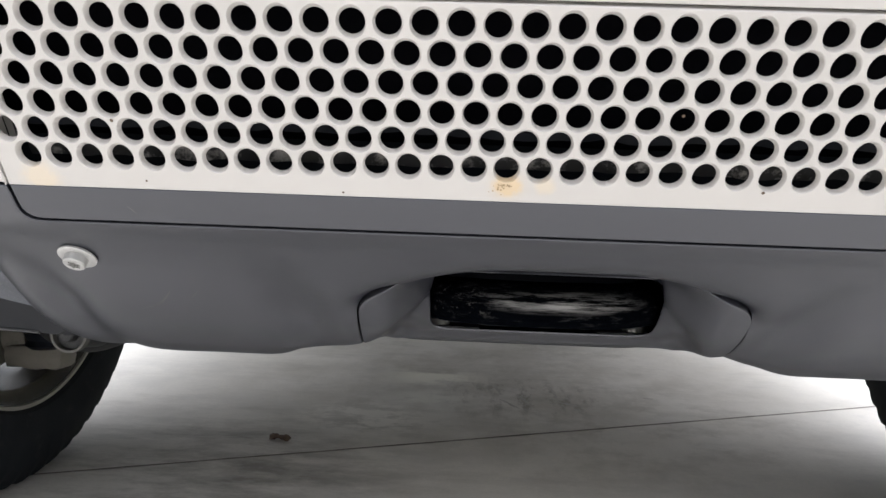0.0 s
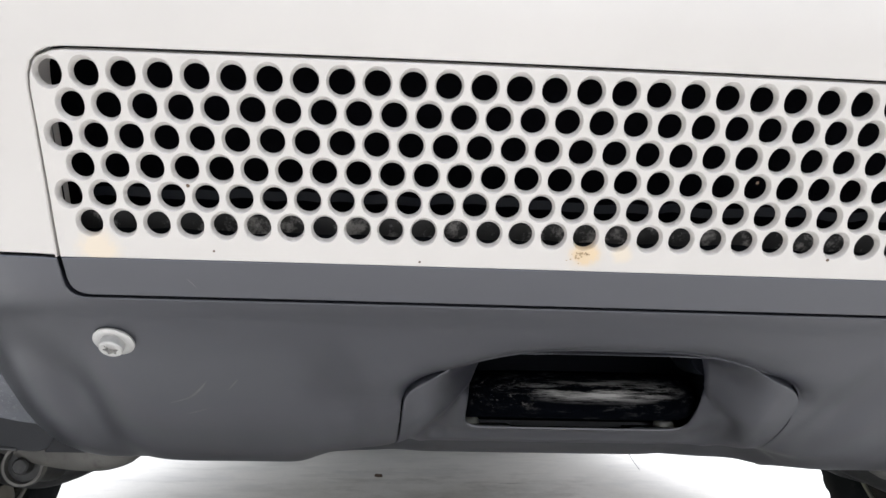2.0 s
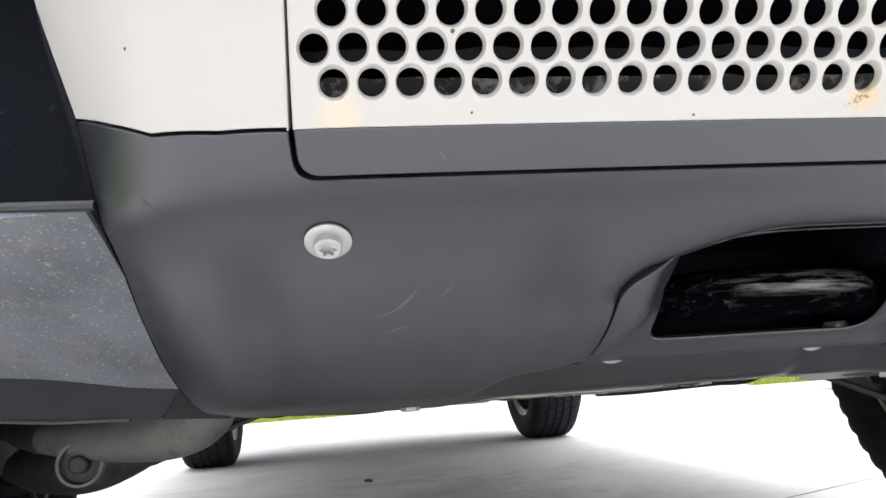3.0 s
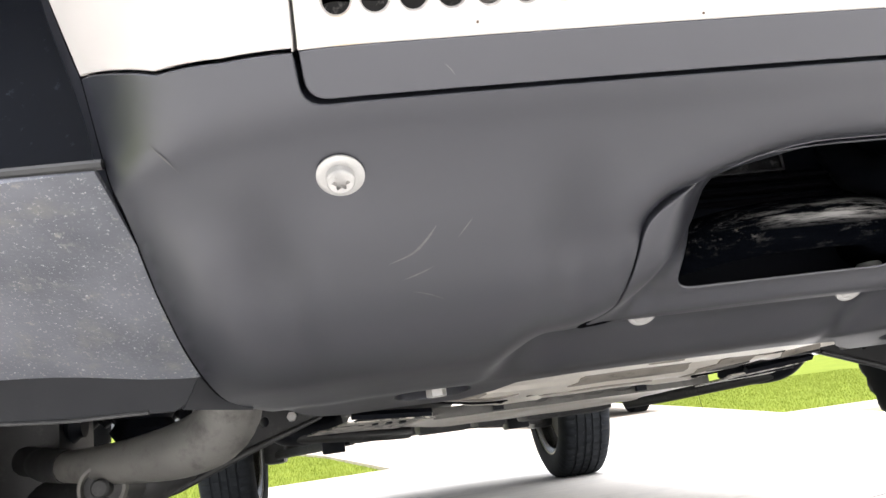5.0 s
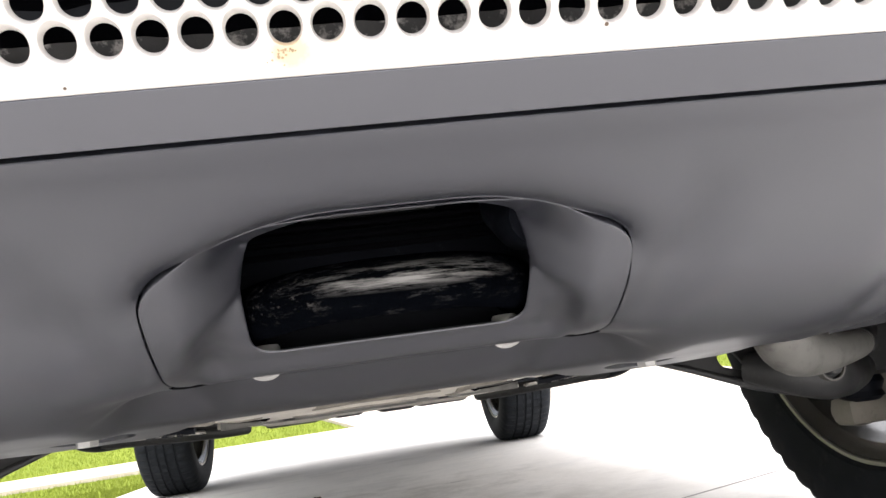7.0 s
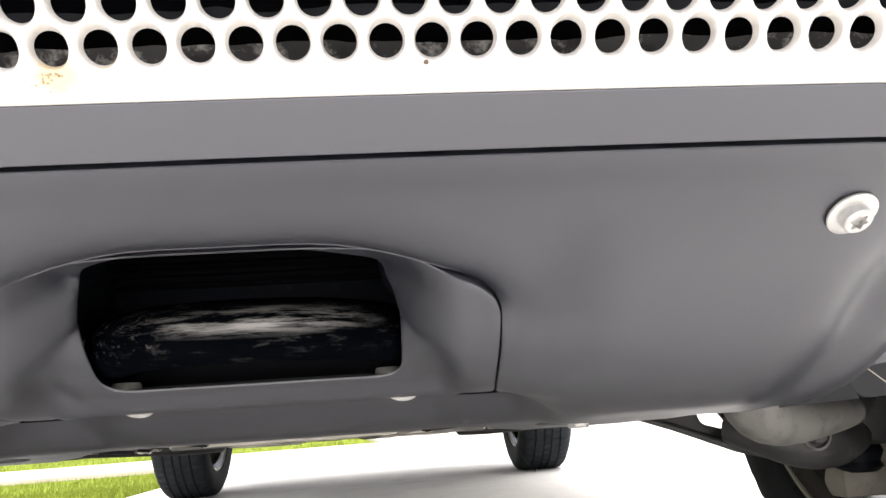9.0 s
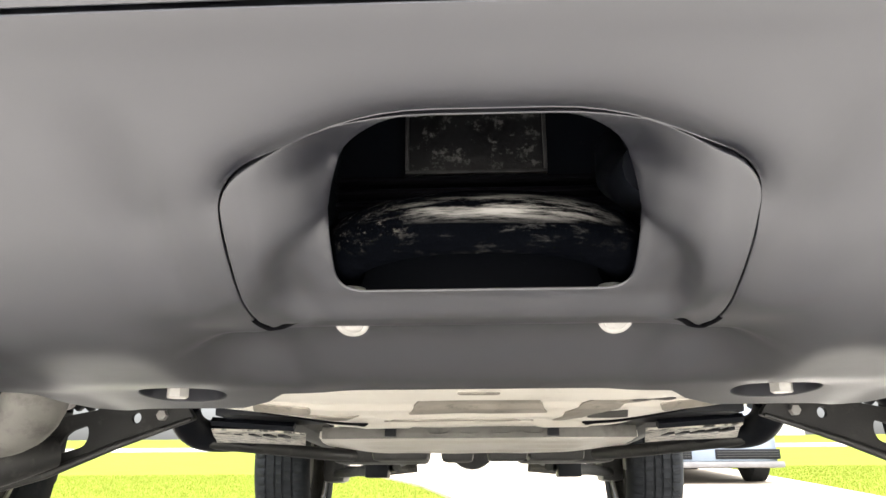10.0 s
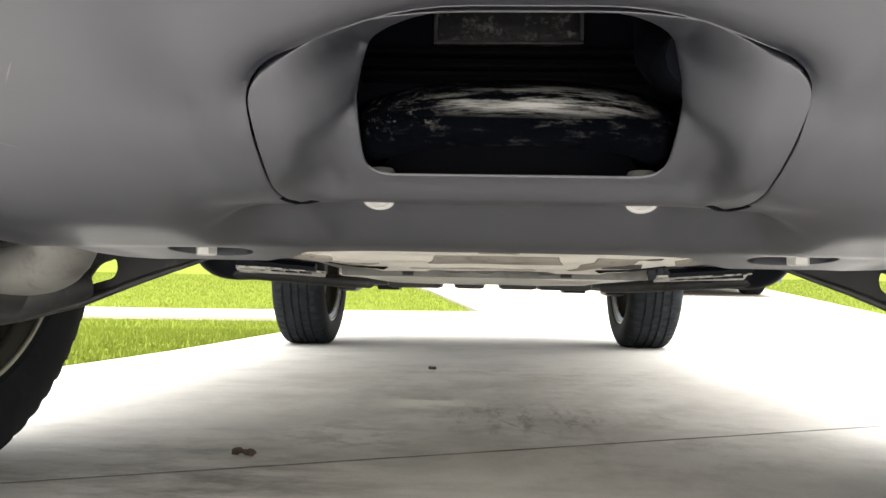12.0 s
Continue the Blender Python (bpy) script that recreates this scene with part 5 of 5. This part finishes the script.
for sx in (-1, 1):
    P = lambda x, y, z: (sx * x, y, z)
    bm = bmesh.new()
    tube(bm, [P(0.315, 1.22, 0.372), P(0.322, 1.7, 0.360), P(0.345, 2.5, 0.345), P(0.36, 4.6, 0.36)], 0.032, 10, 0.7)
    part("frame_rail", bm, STEEL, vehicle, "black frame rail")
    bm = bmesh.new()
    tube(bm, [P(0.302, 1.300, 0.3155), P(0.258, 1.300, 0.3120), P(0.205, 1.296, 0.3080)], 0.0062, 4, 0.8)
    part("gap_bar", bm, BLACKPL, vehicle, "black bar behind the tray")
    bm = patch([P(0.198, 1.325, 0.3035), P(0.310, 1.325, 0.3095), P(0.368, 1.527, 0.3070), P(0.240, 1.527, 0.2995)], 30, 24, 0.004, 11, 0.002)
    shield = part("heat_shield", bm, FOIL, vehicle, "crumpled foil heat shield")
    for k in range(5):
        bm = bmesh.new()
        box(bm, min(sx * (0.232 + 0.018 * k), sx * (0.240 + 0.018 * k)), max(sx * (0.232 + 0.018 * k), sx * (0.240 + 0.018 * k)), 1.36, 1.40, 0.3012 + 0.0010 * k, 0.3070 + 0.0010 * k, 0.0008)
        part("tab", bm, BLACKPL, shield)
    bm = bmesh.new()
    tube(bm, curve_through([P(0.405, 1.550, 0.309), P(0.380, 1.555, 0.3050), P(0.330, 1.600, 0.3010), P(0.250, 1.685, 0.2945), P(0.205, 1.75, 0.2930)], 20), [0.009 + 0.002 * smooth01(0, 0.4, k / 19) for k in range(20)], 12, 0.9)
    part("subframe_beam", bm, STEEL, vehicle, "dusty black subframe beam beside the trays")
    bm = bmesh.new()
    box(bm, min(sx * 0.10, sx * 0.30), max(sx * 0.10, sx * 0.30), 2.10, 2.24, 0.290, 0.34, 0.012)
    part("crossmember", bm, STEEL, vehicle)
    bm = bmesh.new()
    box(bm, min(sx * 0.33, sx * 0.42), max(sx * 0.33, sx * 0.42), 3.50, 3.62, 0.274, 0.33, 0.008)
    part("mounting_block", bm, BLACKPL, vehicle, "black block at the rear arm's pivot")
    bm = bmesh.new()
    tube(bm, [P(0.30, 3.56, 0.315), P(0.45, 3.85, 0.312), P(0.66, 4.28, 0.30)], [0.018, 0.024, 0.020], 10)
    part("trailing_arm", bm, STEEL, vehicle)
    bm = bmesh.new()
    tube(bm, [P(0.28, 4.46, 0.33), P(0.50, 4.45, 0.315), P(0.70, 4.43, 0.32)], [0.022, 0.028, 0.024], 10)
    part("rear_arm", bm, CASTALU, vehicle, "grey rear suspension arm")
    bm = bmesh.new()
    box(bm, min(sx * 0.63, sx * 0.74), max(sx * 0.63, sx * 0.74), 4.33, 4.53, 0.26, 0.52, 0.03)
    part("rear_knuckle", bm, STEEL, vehicle)
bm = bmesh.new()
lathe(bm, [(3.02, 0.0), (3.02, 0.05), (3.2, 0.09), (3.5, 0.06), (4.2, 0.05), (4.25, 0.12), (4.55, 0.12), (4.6, 0.0)], 24, "Y", (0.0, 0.0, 0.44))
part("drive_train", bm, STEEL, vehicle)
# unseen floor, its grey kept light to bounce light onto the drive
bm = bmesh.new()
box(bm, -0.52, 0.52, 1.02, 4.85, 0.46, 0.66, 0.02)
part("floor_pan", bm, surface("bounce_grey_underbody", (0.16, 0.155, 0.15), (0.24, 0.235, 0.225), 9, (0.7, 0.85), grain=(160, 0.4, 0.002)), vehicle, "grey underbody, kept light to bounce light down")
bm = bmesh.new()
box(bm, -0.60, 0.60, 0.90, 1.02, 0.42, 0.62, 0.01)
part("bumper_beam", bm, BLACKPL, vehicle)


def shell_sections():
    """Half width, underside and top along the vehicle."""
    rows = []
    for y in np.arange(0.64, 5.22, 0.06):
        arch = max(0.0, 0.47 ** 2 - (y - 1.415) ** 2) ** 0.5, max(0.0, 0.47 ** 2 - (y - 4.43) ** 2) ** 0.5
        low = max(0.58, 0.40 + max(arch)) if max(arch) > 0.12 else 0.58
        if y < 0.95:
            low = 0.78
        top = np.interp(y, [0.64, 0.75, 1.9, 2.5, 2.7, 5.1, 5.22], [1.0, 1.08, 1.17, 1.86, 1.93, 1.93, 1.85])
        w = np.interp(y, [0.64, 0.8, 1.2, 4.9, 5.22], [0.86, 0.95, 0.985, 0.985, 0.94])
        rows.append((y, w, low, top))
    return rows


bm = bmesh.new()
prev = None
for y, w, low, top in shell_sections():
    wt = w * (0.86 if top > 1.5 else 0.95)
    ring = [bm.verts.new(p) for p in ((-w, y, low), (-w, y, 1.05 if top > 1.05 else top - 0.05), (-wt, y, top - 0.04), (-wt + 0.06, y, top), (wt - 0.06, y, top), (wt, y, top - 0.04), (w, y, 1.05 if top > 1.05 else top - 0.05), (w, y, low))]
    if prev:
        for k in range(8):
            bm.faces.new((prev[k], prev[(k + 1) % 8], ring[(k + 1) % 8], ring[k]))
    else:
        bm.faces.new(ring)
    prev = ring
bm.faces.new(prev)
part("body_shell", bm, PAINT, vehicle, "off-white body")

# ---- things on the drive ----
bm = bmesh.new()
for k in range(4):
    c = Vector((-0.401 + 0.009 * (k - 1.5), 1.682 + random.uniform(-0.005, 0.005), 0.006 + 0.004 * (k == 1)))
    made = bmesh.ops.create_icosphere(bm, subdivisions=2, radius=random.uniform(0.005, 0.0075))["verts"]
    for v in made:
        v.co = c + Vector((v.co.x * 1.2, v.co.y, v.co.z * 0.9)) * (1 + 0.6 * noise.noise(v.co * 220 + c * 30))
for v in bm.verts:
    v.co.z = max(v.co.z, 0.0005)
tagged(part("dead_leaf", bm, LEAFLIT), "crumpled brown dead leaf lying on the concrete", "leaf")
bm = bmesh.new()
for k in range(3):
    c = Vector((-0.171 + 0.008 * (k - 1), 3.16 + random.uniform(-0.005, 0.005), 0.005))
    made = bmesh.ops.create_icosphere(bm, subdivisions=2, radius=0.007)["verts"]
    for v in made:
        v.co = c + v.co * (1 + 0.5 * noise.noise(v.co * 140 + c * 20))
        v.co.z = max(v.co.z, 0.0005) + fall(-0.17, 3.16)
tagged(part("dead_leaf", bm, LEAFLIT), "small dark leaf crumb on the concrete", "leaf")


def ground_mark(cx, cy, lx, ly, turn, material, seed):
    """A thin ragged mark lying on the concrete."""
    rng = random.Random(seed)
    bm = bmesh.new()
    ring = []
    for a in np.linspace(0, 2 * math.pi, 41)[:-1]:
        k = 0.55 + 0.45 * noise.noise((math.cos(a) * 1.7 + seed, math.sin(a) * 1.7, seed * 3.1)) + rng.uniform(-0.12, 0.12)
        x, y = lx * math.cos(a) * k, ly * math.sin(a) * k
        ring.append(bm.verts.new((cx + x * math.cos(turn) - y * math.sin(turn), cy + x * math.sin(turn) + y * math.cos(turn), 0.0014 + fall(cx + x * math.cos(turn) - y * math.sin(turn), cy + x * math.sin(turn) + y * math.cos(turn)))))
    bmesh.ops.triangle_fill(bm, edges=[bm.edges.new((a, b)) for a, b in zip(ring, ring[1:] + ring[:1])], use_beauty=True)
    return part("stain", bm, material, drive)


for i, (cx, cy, lx, ly, tn, mt) in enumerate([(0.034, 2.20, 0.009, 0.08, 0.15, STAIN), (0.058, 2.05, 0.010, 0.08, 0.4, STAIN), (0.088, 2.12, 0.006, 0.07, 0.3, STAIN), (0.176, 2.20, 0.007, 0.11, 0.05, STAIN), (0.20, 2.07, 0.010, 0.05, 0.85, STAIN), (0.29, 3.01, 0.06, 0.022, 0.2, STAIN),
                                              (0.16, 3.02, 0.05, 0.014, 0.1, STAIN), (0.410, 2.171, 0.022, 0.012, -0.4, STAIN), (0.23, 1.84, 0.03, 0.006, 0.3, STAIN)]):
    ground_mark(cx, cy, lx, ly, tn, mt, i + 1)


# ---- lawns ----
def blades(name, count, x_range, y_range, keep, height, seed, label):
    rng = np.random.default_rng(seed)
    p = np.stack([rng.uniform(*x_range, count), rng.uniform(*y_range, count)], 1)
    p = p[np.array([keep(x, y) for x, y in p])]
    n = len(p)
    z = np.array([ground_z(y) + fall(x, y) for x, y in p]) - 0.03
    h = height * rng.uniform(0.4, 1.3, n) + 0.022
    a, lean, w = rng.uniform(0, 2 * np.pi, n), rng.uniform(0.05, 0.45, n), rng.uniform(0.0016, 0.0032, n)
    side = np.stack([np.cos(a), np.sin(a)], 1)
    tip_dir = rng.uniform(0, 2 * np.pi, n)
    v = np.zeros((n, 3, 3))
    v[:, 0, :2], v[:, 1, :2] = p - side * w[:, None], p + side * w[:, None]
    v[:, 0, 2] = v[:, 1, 2] = z
    v[:, 2, :2] = p + np.stack([np.cos(tip_dir), np.sin(tip_dir)], 1) * (lean * h)[:, None]
    v[:, 2, 2] = z + h
    me = bpy.data.meshes.new(name)
    me.from_pydata(v.reshape(-1, 3).tolist(), [], np.arange(3 * n).reshape(-1, 3).tolist())
    me.materials.append(BLADE)
    return tagged(new(name, me), label, "grass", kind="stuff")


blades("grass", 80000, (-6.5, -1.1), (2.2, 6.58), lambda x, y: x < EDGE(y) - 0.01 + 0.02 * math.sin(y * 9), 0.004, 4, "bright green blades of the lawn beside the drive")
blades("grass", 80000, (-8.5, 0.1), (7.27, 13.0), lambda x, y: x < 0.0 - 0.23 * (y - 7.25), 0.004, 5, "bright green lawn beyond the footpath")
blades("grass", 50000, (3.75, 9.0), (7.27, 14.0), lambda x, y: x > 3.75 + 0.05 * (y - 7.25), 0.004, 6, "bright green lawn beside the parked car")

# ---- the car parked further down ----
far_car = tagged(new("parked_car"), "silver-blue car parked nose-on further down the drive", "car")
CX, CY, CZ = 2.61, 9.42, ground_z(9.6)
bm = bmesh.new()
prev = None
for y, w, low, top in [(0.0, 0.70, 0.24, 0.50), (0.05, 0.82, 0.20, 0.62), (0.25, 0.89, 0.19, 0.78), (1.1, 0.91, 0.20, 0.95), (1.6, 0.91, 0.2, 1.05), (2.3, 0.91, 0.2, 1.5), (3.8, 0.91, 0.2, 1.5), (4.4, 0.88, 0.3, 1.0)]:
    ring = [bm.verts.new((CX + a * w, CY + y, CZ + b + RISE * y)) for a, b in ((-1, low), (-1, low + 0.55 * (top - low)), (-0.82, top), (0.82, top), (1, low + 0.55 * (top - low)), (1, low))]
    if prev:
        for k in range(6):
            bm.faces.new((prev[k], prev[(k + 1) % 6], ring[(k + 1) % 6], ring[k]))
    else:
        bm.faces.new(ring)
    prev = ring
bm.faces.new(prev)
bmesh.ops.bevel(bm, geom=[e for e in bm.edges if e.calc_face_angle(0) > 0.5], offset=0.03, segments=2, affect="EDGES")
part("body", bm, GREYCAR, far_car, sharp=45)
for x0, x1 in ((-0.84, -0.14), (0.12, 0.84)):
    bm = bmesh.new()
    box(bm, CX + x0, CX + x1, CY - 0.012, CY + 0.2, CZ + 0.26, CZ + 0.37, 0.012)
    intake = part("lower_grille", bm, BLACKPL, far_car)
    for k in range(3):
        bm = bmesh.new()
        box(bm, CX + x0 + 0.02, CX + x1 - 0.02, CY - 0.020, CY + 0.01, CZ + 0.285 + 0.026 * k, CZ + 0.291 + 0.026 * k, 0.002)
        part("slat", bm, STEEL, intake)
bm = bmesh.new()
box(bm, CX - 0.88, CX + 0.88, CY - 0.02, CY + 0.3, CZ + 0.17, CZ + 0.235, 0.02)
part("splitter", bm, surface("grey_splitter", (0.11, 0.11, 0.12), (0.15, 0.15, 0.16), 8, (0.5, 0.6)), far_car)
for dx in (-0.72, 0.72):
    for dy in (0.55, 3.3):
        bm = bmesh.new()
        lathe(bm, [(-0.11, 0.2), (-0.11, 0.29), (-0.09, 0.325), (0.09, 0.325), (0.11, 0.29), (0.11, 0.2)], 40, "X", (CX + dx, CY + dy, CZ + 0.322 + RISE * (dy - 0.2)), close=True)
        part("tyre", bm, RUBBER, far_car)


# ---- distance ----
def tree(x, y, h, seed):
    rng = random.Random(seed)
    z = ground_z(y) - 0.05
    t = tagged(new("tree"), "distant leafy tree across the street", "tree", group="trees across the street")
    bm = bmesh.new()
    tube(bm, [(x, y, z), (x + 0.1, y, z + h * 0.25), (x, y + 0.1, z + h * 0.5)], [0.2, 0.15, 0.1], 10)
    for k in range(5):
        a = rng.uniform(0, 6.28)
        tube(bm, [(x, y, z + h * (0.25 + 0.05 * k)), (x + 0.8 * math.cos(a), y + 0.8 * math.sin(a), z + h * (0.45 + 0.07 * k))], [0.08, 0.03], 6)
    part("trunk", bm, BARK, t)
    verts, faces = [], []
    for _ in range(1500):
        a, b, r = rng.uniform(0, 6.28), rng.uniform(-1, 1), rng.uniform(0.4, 1) ** 0.5
        c = Vector((x + h * 0.33 * r * math.cos(a) * (1 - b * b) ** 0.5, y + h * 0.33 * r * math.sin(a) * (1 - b * b) ** 0.5, z + h * (0.66 + 0.3 * b * r)))
        c += Vector((noise.noise(c), noise.noise(c + Vector((5, 0, 0))), noise.noise(c + Vector((0, 5, 0))))) * 0.6
        for v in range(3):
            verts.append(c + Vector((rng.uniform(-1, 1), rng.uniform(-1, 1), rng.uniform(-1, 1))) * 0.22)
        faces.append((len(verts) - 3, len(verts) - 2, len(verts) - 1))
    me = bpy.data.meshes.new("crown")
    me.from_pydata(verts, [], faces)
    me.materials.append(FOLIAGE)
    cr = new("crown", me)
    cr.parent = t


for i, (x, y, h) in enumerate([(14, 44, 7), (22, 47, 8), (29, 43, 6.5), (-12, 46, 7.5), (-22, 48, 8), (4, 50, 8), (-32, 45, 7)]):
    tree(x, y, h, i + 20)
bm = bmesh.new()
z = ground_z(58)
box(bm, 6, 24, 58, 66, z - 0.1, z + 3.2)
house = tagged(new("house"), "pale stuccoed house across the street", "house")
part("wall", bm, STUCCO, house, flat=True)
bm = bmesh.new()
for a, b in (((5.4, 57.4), (24.6, 66.6)),):
    v = [bm.verts.new(p) for p in ((a[0], a[1], z + 3.2), (b[0], a[1], z + 3.2), (b[0], b[1], z + 3.2), (a[0], b[1], z + 3.2), (a[0] + 4, 62, z + 5.4), (b[0] - 4, 62, z + 5.4))]
    for f in ((0, 1, 5, 4), (1, 2, 5), (2, 3, 4, 5), (3, 0, 4), (3, 2, 1, 0)):
        bm.faces.new([v[k] for k in f])
part("roof", bm, surface("grey_shingles", (0.14, 0.13, 0.12), (0.2, 0.19, 0.18), 4, (0.8, 0.9)), house, flat=True)
for k in range(4):
    bm = bmesh.new()
    box(bm, 7.5 + 4.2 * k, 9.2 + 4.2 * k, 57.93, 58.05, z + 1.0, z + 2.3)
    part("window", bm, BLACKPL, house, flat=True)
